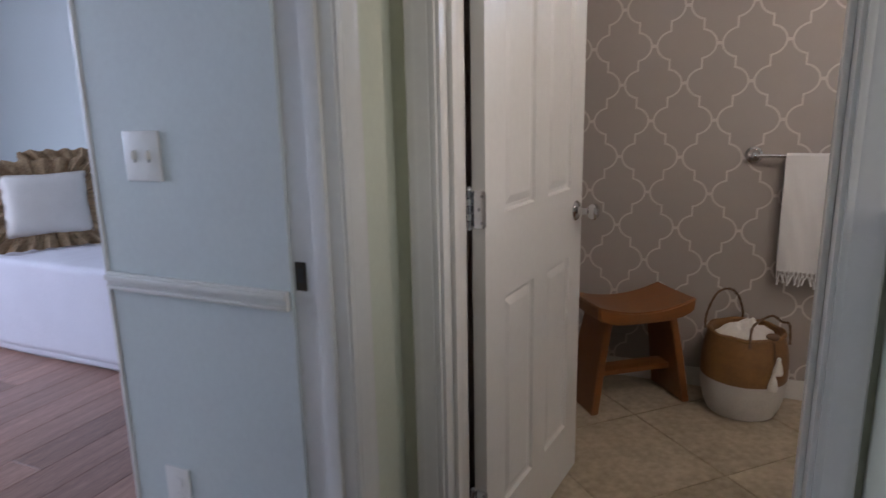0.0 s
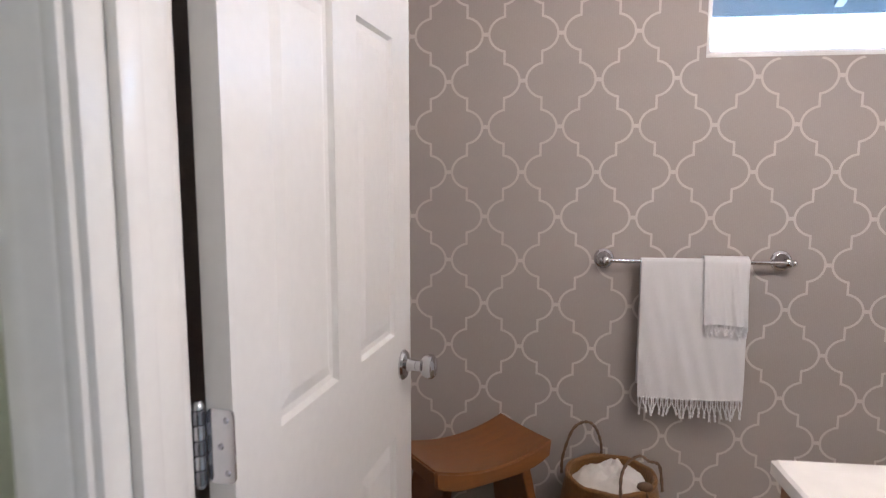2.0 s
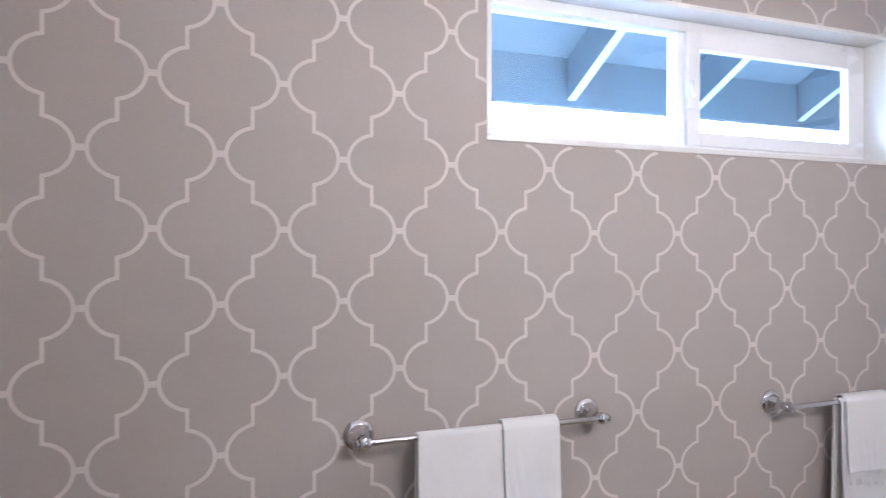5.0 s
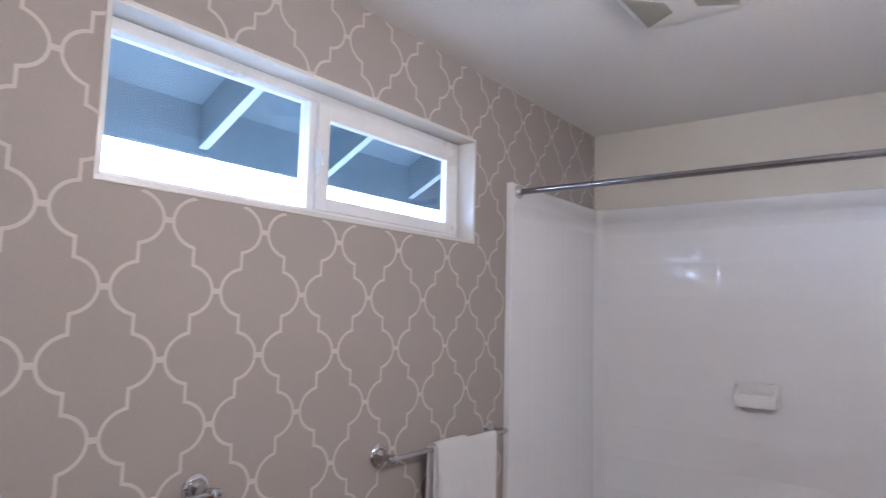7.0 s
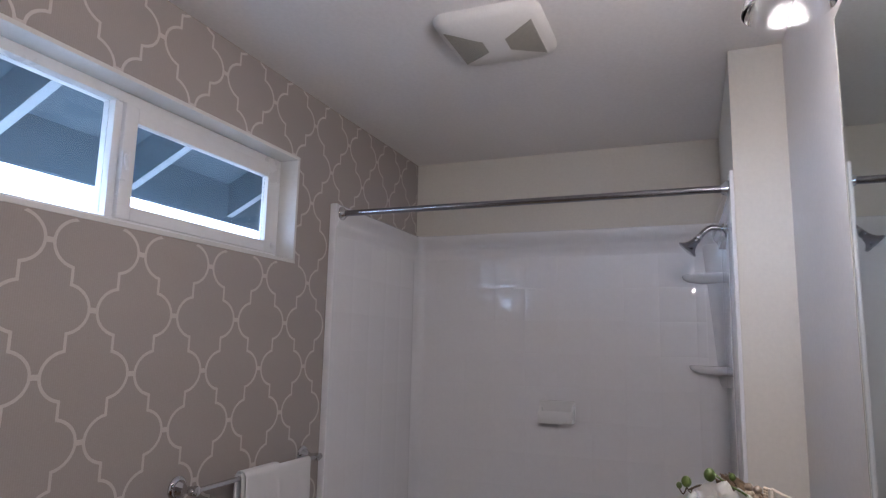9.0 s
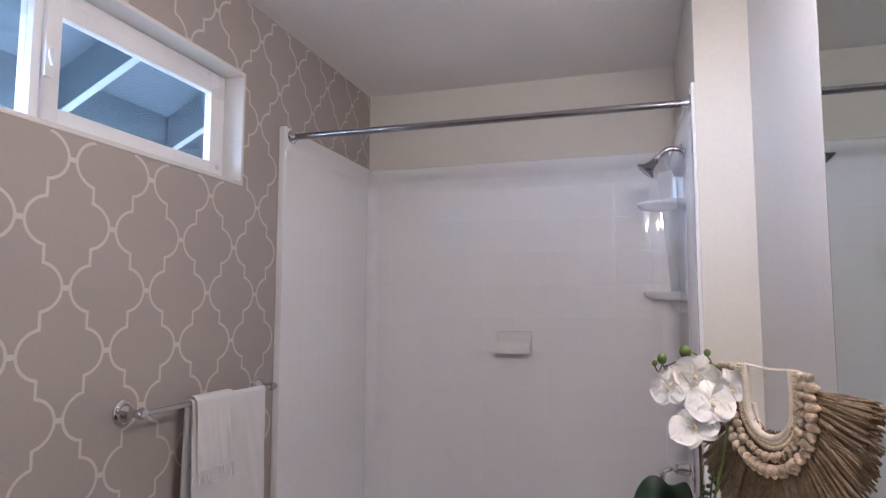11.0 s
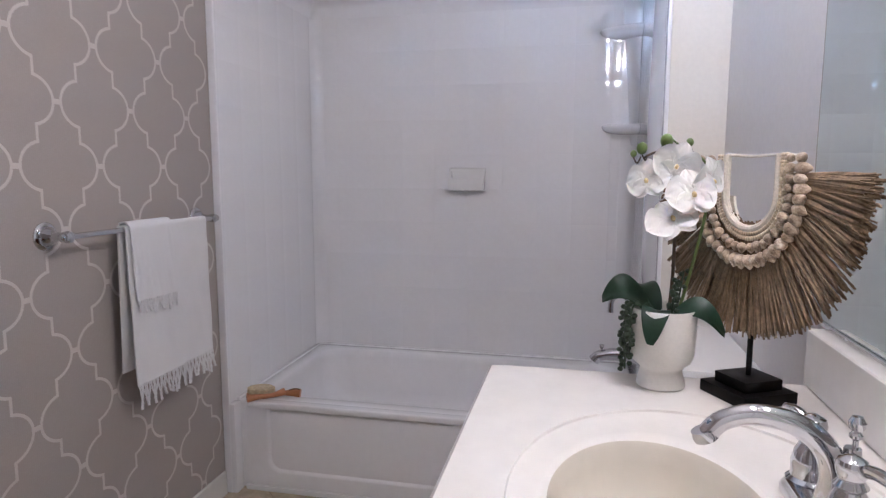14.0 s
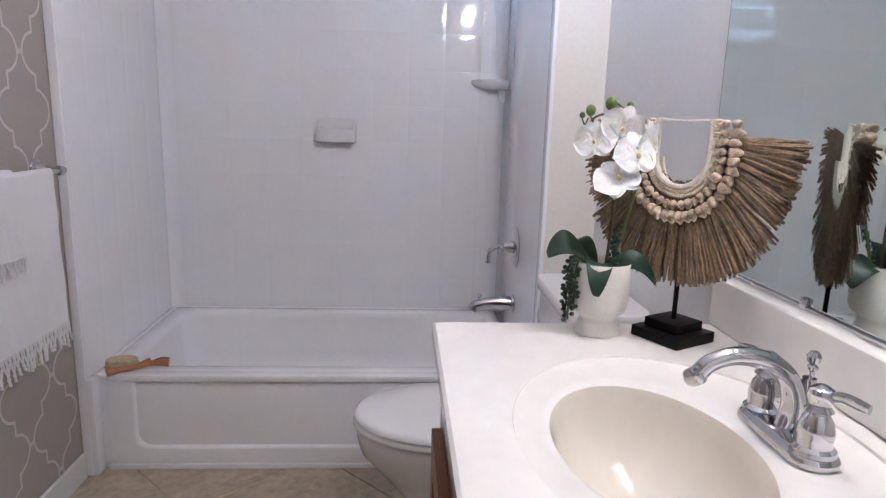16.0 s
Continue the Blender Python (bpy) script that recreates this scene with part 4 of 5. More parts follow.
def vanity():
    c = thing("vanity_cabinet", at(0, 0, 0), "reddish-brown stained oak vanity cabinet", "vanity cabinet")
    x0, x1, y0, y1, z1 = VX0 + 0.012, VX1 - 0.012, VY0 + 0.001, VY1 - 0.02, VZ - 0.032
    part("side_panel", box(x0, x0 + 0.018, y0, y1, 0.0, z1), OAK, c, smooth=0)
    part("side_panel", box(x1 - 0.018, x1, y0, y1, 0.0, z1), OAK, c, smooth=0)
    part("face_frame", panel("x", x0 + 0.0185, x1 - 0.0185, 0.1, z1, y1 - 0.02, y1, [(x0 + 0.06, -1.36, 0.15, z1 - 0.16), (-1.31, x1 - 0.06, 0.15, z1 - 0.16)]), OAK, c, smooth=0)
    part("toe_kick", box(x0 + 0.0185, x1 - 0.0185, y1 - 0.09, y1 - 0.075, 0.0, 0.0995), OAK, c, smooth=0)
    for a, b in ((x0 + 0.05, -1.35), (-1.32, x1 - 0.05)):
        d = part("cabinet_door", panel("x", a, b, 0.14, z1 - 0.15, y1 + 0.001, y1 + 0.019, [(a + 0.06, b - 0.06, 0.20, z1 - 0.21)]), OAK, c, smooth=0)
        part("door_panel", box(a + 0.061, b - 0.061, y1 + 0.003, y1 + 0.011, 0.201, z1 - 0.211), OAK, d, smooth=0)
    part("back_board", box(x0 + 0.0185, x1 - 0.0185, y0, y0 + 0.006, 0.1, z1), OAK, c, smooth=0)

    t = thing("countertop", at(0, 0, 0), "cream cultured marble vanity top with molded oval sink", "countertop")
    cx, cy, oy = -1.33, -1.365, -1.408
    angles = sorted({2 * math.pi * i / 72 for i in range(72)} | {math.atan2(y - cy, x - cx) % (2 * math.pi) for x in (VX0, VX1) for y in (VY0, VY1)})

    def ell(a, b, yc, z):
        out = []
        for th in angles:
            out.append((cx + a * math.cos(th), yc + b * math.sin(th), z))
        return out

    def rect(ins, z):
        out = []
        for th in angles:
            dx, dy = math.cos(th), math.sin(th)
            k = min(((VX1 - ins - cx) / dx) if dx > 1e-9 else 9, ((VX0 + ins - cx) / dx) if dx < -1e-9 else 9, ((VY1 - ins - cy) / dy) if dy > 1e-9 else 9, ((VY0 + ins - cy) / dy) if dy < -1e-9 else 9)
            out.append((cx + k * dx, cy + k * dy, z))
        return out
    outer = [rect(0.012, VZ - 0.032), rect(0.0, VZ - 0.028), rect(0.0, VZ - 0.005), rect(0.005, VZ), ell(0.268, 0.208, oy, VZ), ell(0.2665, 0.2065, oy, VZ - 0.0035), ell(0.262, 0.202, oy, VZ - 0.005), ell(0.195, 0.140, cy - 0.012, VZ - 0.0055), ell(0.176, 0.124, cy, VZ - 0.0065), ell(0.170, 0.119, cy, VZ - 0.009)]
    part("slab", rings(outer, cap0=False, cap1=False), MARBLE, t, smooth=22)
    prof = [(0.170, 0.119, 0.009), (0.166, 0.1155, 0.016), (0.161, 0.112, 0.035), (0.148, 0.102, 0.075), (0.117, 0.080, 0.110), (0.075, 0.053, 0.128), (0.025, 0.022, 0.135)]
    part("basin", rings([ell(a, b, cy, VZ - dz) for a, b, dz in prof], cap0=False), BASIN, t, "ivory sink basin", smooth=60)
    part("drain", moved(lathe([(0.022, 0), (0.022, 0.003), (0.012, 0.004), (0.010, 0.010), (0.002, 0.012)], 20), at(cx, cy, VZ - 0.1345)), CHROME, t)
    part("backsplash", box(VX0, VX1, VY0, VY0 + 0.036, VZ + 0.0005, VZ + 0.096, 0.007, 3), MARBLE, t)

    m = thing("wall_mirror", at(0, 0, 0), "large frameless wall mirror above the vanity", "mirror")
    mx0, mx1, mz0, mz1 = VX0 + 0.004, -0.785, VZ + 0.104, 2.14
    part("mirror_glass", box(mx0, mx1, VY0, VY0 + 0.005, mz0, mz1), MIRROR, m, smooth=0)
    part("mirror_channel", box(mx0, mx1, VY0 + 0.0, VY0 + 0.010, mz0 - 0.007, mz0 - 0.0005, 0.001, 1), STEEL, m, "thin metal channel under the mirror")
    part("mirror_edge", box(mx1 + 0.0003, mx1 + 0.0018, VY0, VY0 + 0.0055, mz0, mz1), TANK_GREY, m, smooth=0)
    for x in (-1.12, -1.55):
        part("mirror_clip", box(x - 0.008, x + 0.008, VY0 + 0.0052, VY0 + 0.011, mz0 - 0.005, mz0 + 0.012, 0.002), STEEL, m)


vanity()


def faucet():
    f = thing("faucet", at(-1.325, -1.53, VZ - 0.0035), "chrome two-handle sink faucet with arched spout", "faucet")
    base = [[(x, y, z) for x, y in rrect(-0.079 * k, 0.079 * k, -0.029 * k, 0.029 * k, 0.0285 * k, 8)] for k, z in ((1, 0.0), (1.0, 0.006), (0.95, 0.010), (0.86, 0.016), (0.80, 0.017))]
    part("base", rings(base), CHROME, f)
    part("spout", tube([(0, 0.0, 0.012), (0, -0.005, 0.045), (0, 0.006, 0.076), (0, 0.034, 0.098), (0, 0.073, 0.105), (0, 0.104, 0.096), (0, 0.119, 0.080)], lambda t: 0.0150 - 0.0052 * min(1, t * 1.3) + 0.001 * t, 20), CHROME, f)
    part("spout_tip", moved(lathe([(0.0125, 0), (0.0135, 0.004), (0.0125, 0.012)], 18), pose(0, 0.1185, 0.074, -24, 0, 0)), CHROME, f)
    part("spout_back", tube([(0, -0.012, 0.012), (0, -0.019, 0.05), (0, -0.020, 0.078)], lambda t: 0.011 - 0.003 * t, 12), CHROME, f)
    part("lift_rod", moved(lathe([(0.003, 0.074), (0.003, 0.086), (0.0065, 0.089), (0.0065, 0.092), (0.004, 0.095), (0.0075, 0.099), (0.0085, 0.105), (0.005, 0.111), (0.001, 0.112)], 16), at(0, -0.022, 0)), CHROME, f)
    for s in (1, -1):
        h = part("handle", moved(lathe([(0.0245, 0.012), (0.0238, 0.017), (0.0195, 0.021), (0.0190, 0.028), (0.0200, 0.036), (0.0165, 0.050), (0.0120, 0.058), (0.0155, 0.062), (0.011, 0.068), (0.013, 0.072), (0.0145, 0.079), (0.0125, 0.087), (0.004, 0.092)], 24), at(s * 0.051, 0, 0)), CHROME, f)
        ty = 0.3 if s > 0 else -0.55
        part("lever", tube([(s * (0.051 + d), ty * d, z) for d, z in ((0.010, 0.080), (0.020, 0.084), (0.032, 0.083), (0.043, 0.081))], lambda t: 0.0062 + 0.0035 * t * (1.15 - t) * 3, 12, flat=0.62), CHROME, h)


faucet()


# ---- toilet ----
def toilet():
    t = thing("toilet", at(-0.37, -1.66, 0), "white porcelain toilet with closed lid beside the vanity", "toilet")
    part("tank", rings([[(x, y, z) for x, y in rrect(-0.207 * k, 0.207 * k, -0.012, 0.18 * k2, 0.045, 6)] for k, k2, z in ((0.88, 0.95, 0.37), (0.92, 0.97, 0.40), (1, 1, 0.70), (1, 1, 0.735))]), CERAMIC, t)
    part("tank_lid", rings([[(x, y, z) for x, y in rrect(-0.217 * k, 0.217 * k, -0.016, -0.014 + 0.205 * k, 0.05, 8)] for k, z in ((0.98, 0.736), (1.0, 0.742), (1.0, 0.765), (0.985, 0.772))]), CERAMIC, t)
    part("flush_lever", tube([(-0.15, 0.1805, 0.68), (-0.15, 0.202, 0.68), (-0.11, 0.204, 0.675), (-0.08, 0.204, 0.672)], 0.006, 8), CHROME, t)

    def oval(a, b, yc, z, n=40):
        out = []
        for i in range(n):
            th = 2 * math.pi * i / n
            s = math.sin(th)
            out.append((a * math.cos(th) * (1 if s > 0 else 1 - 0.06 * s * s), yc + b * s * (1.0 if s > 0 else 0.92), z))
        return out
    part("bowl", rings([oval(0.11, 0.22, 0.36, 0.0), oval(0.105, 0.21, 0.36, 0.06), oval(0.10, 0.20, 0.37, 0.16), oval(0.135, 0.225, 0.42, 0.25), oval(0.17, 0.25, 0.455, 0.32), oval(0.178, 0.255, 0.46, 0.365), oval(0.18, 0.256, 0.46, 0.385), oval(0.172, 0.248, 0.46, 0.392)]), CERAMIC, t, smooth=60)
    part("seat", rings([oval(0.180, 0.254, 0.465, 0.394), oval(0.186, 0.260, 0.465, 0.399), oval(0.186, 0.260, 0.465, 0.408), oval(0.180, 0.254, 0.465, 0.412)]), CERAMIC, t, smooth=60)
    part("lid", rings([oval(0.180, 0.253, 0.463, 0.4145), oval(0.187, 0.259, 0.463, 0.419), oval(0.186, 0.258, 0.463, 0.428), oval(0.172, 0.246, 0.463, 0.435), oval(0.10, 0.16, 0.463, 0.439)]), CERAMIC, t, smooth=60)
    part("seat_hinge", box(-0.085, 0.085, 0.207, 0.235, 0.386, 0.424, 0.008), CERAMIC, t)


toilet()


# ---- towel bars and towels ----
def towel_bar(x0, x1, z, label):
    b = thing("towel_bar", at((x0 + x1) / 2, 0, z), label, "towel bar", group="towel bars")
    hx = (x1 - x0) / 2
    out = -0.068
    part("bar", tube([(-hx - 0.016, out, 0), (hx + 0.016, out, 0)], 0.0075, 14, k=1), CHROME, b)
    for s in (-1, 1):
        p = part("post", moved(lathe([(0.035, 0.001), (0.035, 0.004), (0.031, 0.009), (0.025, 0.011), (0.024, 0.015), (0.017, 0.024), (0.012, 0.033), (0.0105, 0.05), (0.0125, 0.056), (0.0150, 0.066), (0.013, 0.076), (0.003, 0.081)], 28), pose(s * hx, 0, 0, 90, 0, 0)), CHROME, b, "round chrome mounting post")
        part("finial", ball((s * (hx + 0.018), out, 0), (0.0085, 0.0105, 0.0105)), CHROME, p)


towel_bar(-1.932, -1.337, 1.072, "chrome towel bar holding two white towels")
towel_bar(-0.718, -0.098, 1.046, "chrome towel bar beside the tub with fringed towels")


def towel(x0, x1, zbar, front, back, layer, drift, label, seed, fold=0.0):
    """Cloth hung over a bar; layer lifts it over what hangs beneath, drift swings the hem sideways."""
    rnd = random.Random(seed)
    t = thing("towel", at((x0 + x1) / 2, -0.068, zbar), label, "towel", group="white fringed towels")
    w, r = (x1 - x0), 0.0085 + layer
    path = []
    n = 26
    for i in range(n + 1):
        z = -back + (back) * i / n
        path.append((r, z))
    for i in range(1, 12):
        a = math.pi * i / 12
        path.append((r * math.cos(a), r * math.sin(a)))
    for i in range(n + 1):
        path.append((-r, -front * i / n))
    cols = 30
    ph = [rnd.uniform(0, 6.28) for _ in range(4)]

    def cloth(off):
        rows = []
        for d, z in path:
            row = []
            k = max(0.0, -z) / max(front, back)
            for c in range(cols + 1):
                u = c / cols
                x = (u - 0.5) * w * (1 - 0.015 * k) + drift * k
                wob = 0.004 * k * (math.sin(u * 7 + ph[0]) + 0.6 * math.sin(u * 15 + ph[1])) + 0.0012 * math.sin(u * 40 + z * 30 + ph[2])
                sg = 1 if d > 0 else -1
                dd = d + sg * off + (-abs(wob) if d < 0 else 0) - ((0.0045 if layer else 0.010) * k if d < 0 else -0.012 * k)
                droop = 0.0025 * math.sin(u * 5 + ph[3]) if z < -0.02 else 0
                zz = z + (off if abs(d) < r * 0.6 else 0) + droop
                row.append((x, dd, zz))
            rows.append(row)
        return rows
    a, b = cloth(0.0), cloth(0.0035)
    bm = bmesh.new()
    va = [[bm.verts.new(p) for p in row] for row in a]
    vb = [[bm.verts.new(p) for p in row] for row in b]
    for i in range(len(va) - 1):
        for j in range(cols):
            bm.faces.new((va[i][j], va[i + 1][j], va[i + 1][j + 1], va[i][j + 1]))
            bm.faces.new((vb[i][j], vb[i][j + 1], vb[i + 1][j + 1], vb[i + 1][j]))
        for j in (0, cols):
            bm.faces.new((va[i][j], vb[i][j], vb[i + 1][j], va[i + 1][j]))
    for i in (0, len(va) - 1):
        for j in range(cols):
            bm.faces.new((va[i][j], va[i][j + 1], vb[i][j + 1], vb[i][j]))
    bmesh.ops.recalc_face_normals(bm, faces=bm.faces[:])
    part("cloth", bm, COTTON, t, smooth=60)
    bm = bmesh.new()
    count = max(10, int(w / 0.0165))
    hem = b[-1]
    short = 0.62 if front < 0.3 else 1.0

    def hem_at(u):
        u = min(0.999, max(0.0, u))
        j = min(cols - 1, int(u * cols))
        f = u * cols - j
        return [hem[j][q] + (hem[j + 1][q] - hem[j][q]) * f for q in range(3)]
    for i in range(count):
        ln = rnd.uniform(0.050, 0.072) * short
        dx, dy = rnd.uniform(-0.005, 0.005), rnd.uniform(-0.007, 0.0)
        kx, ky, kz = hem_at((i + 0.5) / count)
        knot = (kx + dx, ky + dy - 0.001, kz - ln * 0.72)
        for side in (-0.30, 0.30):
            x, y, z = hem_at((i + 0.5 + side) / count)
            bm = tube([(x, y, z + 0.003), (x + rnd.uniform(-0.001, 0.001), y + dy * 0.4 - 0.001, z - ln * 0.3), knot], lambda f: 0.0024 + 0.0006 * math.sin(f * 14), 5, bm=bm, k=3)
        bm = ball(knot, (0.0046, 0.0042, 0.0055), bm=bm, u=7, v=5)
        bm = tube([knot, (knot[0] + dx * 0.4, knot[1], knot[2] - ln * 0.14), (knot[0] + dx, knot[1] - 0.001, knot[2] - ln * 0.28)], lambda f: 0.0030 + 0.0012 * f, 5, bm=bm, k=3)
    part("fringe", bm, COTTON, t, "knotted white cotton fringe")
    return t


towel(-1.815, -1.462, 1.072, 0.475, 0.44, 0.0, -0.004, "white cotton bath towel with knotted fringe on the bar", 1)
towel(-1.612, -1.468, 1.072, 0.212, 0.19, 0.0100, 0.004, "small white hand towel folded over a bath towel", 2)
towel(-0.535, -0.160, 1.046, 0.435, 0.40, 0.0, -0.006, "white fringed bath towel hanging beside the tub", 3)
towel(-0.528, -0.350, 1.046, 0.202, 0.30, 0.0100, 0.006, "small white fringed towel layered on a bath towel", 4)


# ---- stool ----
def stool():
    s = thing("stool", at(-2.378, -0.245, 0, 38), "honey-brown wooden saddle stool with slab legs", "stool")
    nx, ny, L2, W2 = 24, 8, 0.228, 0.145
    top, bot = [], []
    for i in range(nx + 1):
        u = -1 + 2 * i / nx
        top.append([])
        bot.append([])
        for j in range(ny + 1):
            v = -1 + 2 * j / ny
            zt = 0.445 + 0.042 * u * u - 0.004 * (1 - v * v)
            top[-1].append((u * L2, v * W2, zt))
            bot[-1].append((u * L2 * 0.985, v * W2 * 0.97, 0.392 + 0.036 * u * u * u * u))
    bm = bmesh.new()
    vt = [[bm.verts.new(p) for p in r] for r in top]
    vb = [[bm.verts.new(p) for p in r] for r in bot]
    for i in range(nx):
        for j in range(ny):
            bm.faces.new((vt[i][j], vt[i + 1][j], vt[i + 1][j + 1], vt[i][j + 1]))
            bm.faces.new((vb[i][j], vb[i][j + 1], vb[i + 1][j + 1], vb[i + 1][j]))
        bm.faces.new((vt[i][0], vb[i][0], vb[i + 1][0], vt[i + 1][0]))
        bm.faces.new((vt[i][ny], vt[i + 1][ny], vb[i + 1][ny], vb[i][ny]))
    for j in range(ny):
        bm.faces.new((vt[0][j], vt[0][j + 1], vb[0][j + 1], vb[0][j]))
        bm.faces.new((vt[nx][j], vb[nx][j], vb[nx][j + 1], vt[nx][j + 1]))
    bmesh.ops.recalc_face_normals(bm, faces=bm.faces[:])
    sharp = [e for e in bm.edges if len(e.link_faces) == 2 and e.calc_face_angle() > radians(50)]
    bmesh.ops.bevel(bm, geom=sharp, offset=0.007, segments=3, affect="EDGES")
    part("seat", bm, TEAK, s, smooth=50)
    for d in (-1, 1):
        loops = []
        for z, x, w in ((0.0, 0.222, 0.125), (0.2, 0.190, 0.112), (0.412, 0.150, 0.095)):
            loops.append([(d * (x - 0.017), -w, z), (d * (x + 0.017), -w, z), (d * (x + 0.017), w, z), (d * (x - 0.017), w, z)])
        bm = rings(loops)
        bmesh.ops.recalc_face_normals(bm, faces=bm.faces[:])
        bmesh.ops.bevel(bm, geom=bm.edges[:], offset=0.004, segments=2, affect="EDGES")
        part("leg", bm, TEAK, s)
    part("stretcher", box(-0.18, 0.18, -0.045, 0.045, 0.135, 0.160, 0.005), TEAK, s)


stool()


# ---- basket ----
def basket():
    b = thing("basket", at(-1.912, -0.185, 0), "belly basket of golden seagrass with white-dipped base", "basket")
    low = [(0.118, 0.002), (0.135, 0.006), (0.150, 0.04), (0.163, 0.09), (0.168, 0.14), (0.1685, 0.165)]
    high = [(0.1688, 0.1655), (0.170, 0.20), (0.168, 0.25), (0.160, 0.30), (0.149, 0.345), (0.146, 0.356), (0.140, 0.357), (0.138, 0.345), (0.150, 0.29), (0.155, 0.22)]
    part("lower_body", lathe(low, 48, caps=(True, False)), ROPE_WHITE, b, "white painted lower half")
    part("upper_body", lathe(high, 48, caps=(False, False)), SEAGRASS, b, "golden woven upper half")
    part("liner", lathe([(0.14, 0.26), (0.05, 0.262)], 24), LINEN, b)
    part("rim", moved(tube([(0.145 * math.cos(2 * math.pi * i / 24), 0.145 * math.sin(2 * math.pi * i / 24), 0.356 + 0.003 * math.sin(i * 2)) for i in range(25)], 0.0085, 8, k=2), at(0, 0, 0)), SEAGRASS, b)
    for sgn, lean in ((1, -0.02), (-1, 0.10)):
        cx, cy = sgn * -0.085, sgn * 0.105
        tx, ty = 0.075, 0.055
        hgt = 0.505 if sgn > 0 else 0.43
        pts = [(cx - tx, cy - ty, 0.33), (cx - tx * 0.95, cy - ty + lean * 0.4, 0.40), (cx - tx * 0.5, cy - ty * 0.4 + lean, hgt - 0.02), (cx + tx * 0.1, cy + lean, hgt), (cx + tx * 0.6, cy + ty * 0.5 + lean, hgt - 0.03), (cx + tx * 0.95, cy + ty + lean * 0.4, 0.40), (cx + tx, cy + ty, 0.33)]
        part("handle", tube(pts, lambda f: 0.0050 + 0.0010 * math.sin(f * 90), 8, k=8), ROPE_BROWN, b, "brown twisted seagrass handle")
    tas = part("tassel_cord", tube([(0.085, -0.10, 0.365), (0.098, -0.128, 0.345), (0.105, -0.140, 0.27), (0.108, -0.142, 0.22)], 0.003, 6), ROPE_BROWN, b)
    for x, y, z in ((0.118, -0.137, 0.30), (0.104, -0.148, 0.235)):
        part("tassel", moved(lathe([(0.005, 0.0), (0.009, -0.008), (0.008, -0.015), (0.014, -0.03), (0.020, -0.062), (0.017, -0.072), (0.003, -0.074)], 14), at(x, y, z)), LINEN, tas, "white cotton tassel")
    part("cord_knot", ball((0.092, -0.105, 0.372), (0.026, 0.02, 0.015)), ROPE_BROWN, b)
    c = thing("folded_cloth", at(-1.912, -0.185, 0.26), "crumpled off-white cloth filling the seagrass basket", "cloth")
    bm = bmesh.new()
    n = 26
    vs = []
    for i in range(n + 1):
        vs.append([])
        for j in range(40):
            r, a = 0.134 * i / n, 2 * math.pi * j / 40
            x, y = r * math.cos(a), r * math.sin(a)
            k = 1 - (i / n) ** 2
            z = 0.055 + 0.075 * k + 0.030 * k * noise.noise(Vector((x * 18, y * 18, 3.1))) + 0.016 * noise.noise(Vector((x * 45, y * 45, 1.7))) + 0.06 * k * x
            vs[-1].append(bm.verts.new((x, y, z)))
    for i in range(n):
        for j in range(40):
            bm.faces.new((vs[i][j], vs[i + 1][j], vs[i + 1][(j + 1) % 40], vs[i][(j + 1) % 40]))
    bm.faces.new([bm.verts.new((v.co.x, v.co.y, 0.004)) for v in vs[-1]])
    bmesh.ops.remove_doubles(bm, verts=bm.verts[:], dist=1e-5)
    part("crumpled_linen", bm, LINEN, c, smooth=80)


basket()


# ---- orchid ----
def petal_mesh(length, width, cup, tip, n=10, m=8):
    bm = bmesh.new()
    g = []
    for i in range(n + 1):
        t = i / n
        wd = width * (math.sin(math.pi * min(1, t * 0.92 + 0.08)) ** 0.62) * (1 if t < 0.98 else 0.5)
        g.append([])
        for j in range(m + 1):
            s = -1 + 2 * j / m
            x, y = length * t, wd * s
            z = cup * (t * t) - tip * t ** 3 + 0.12 * width * s * s + 0.0015 * math.sin(9 * s + 7 * t)
            g[-1].append(bm.verts.new((x, y, z)))
    for i in range(n):
        for j in range(m):
            bm.faces.new((g[i][j], g[i + 1][j], g[i + 1][j + 1], g[i][j + 1]))
    return bm


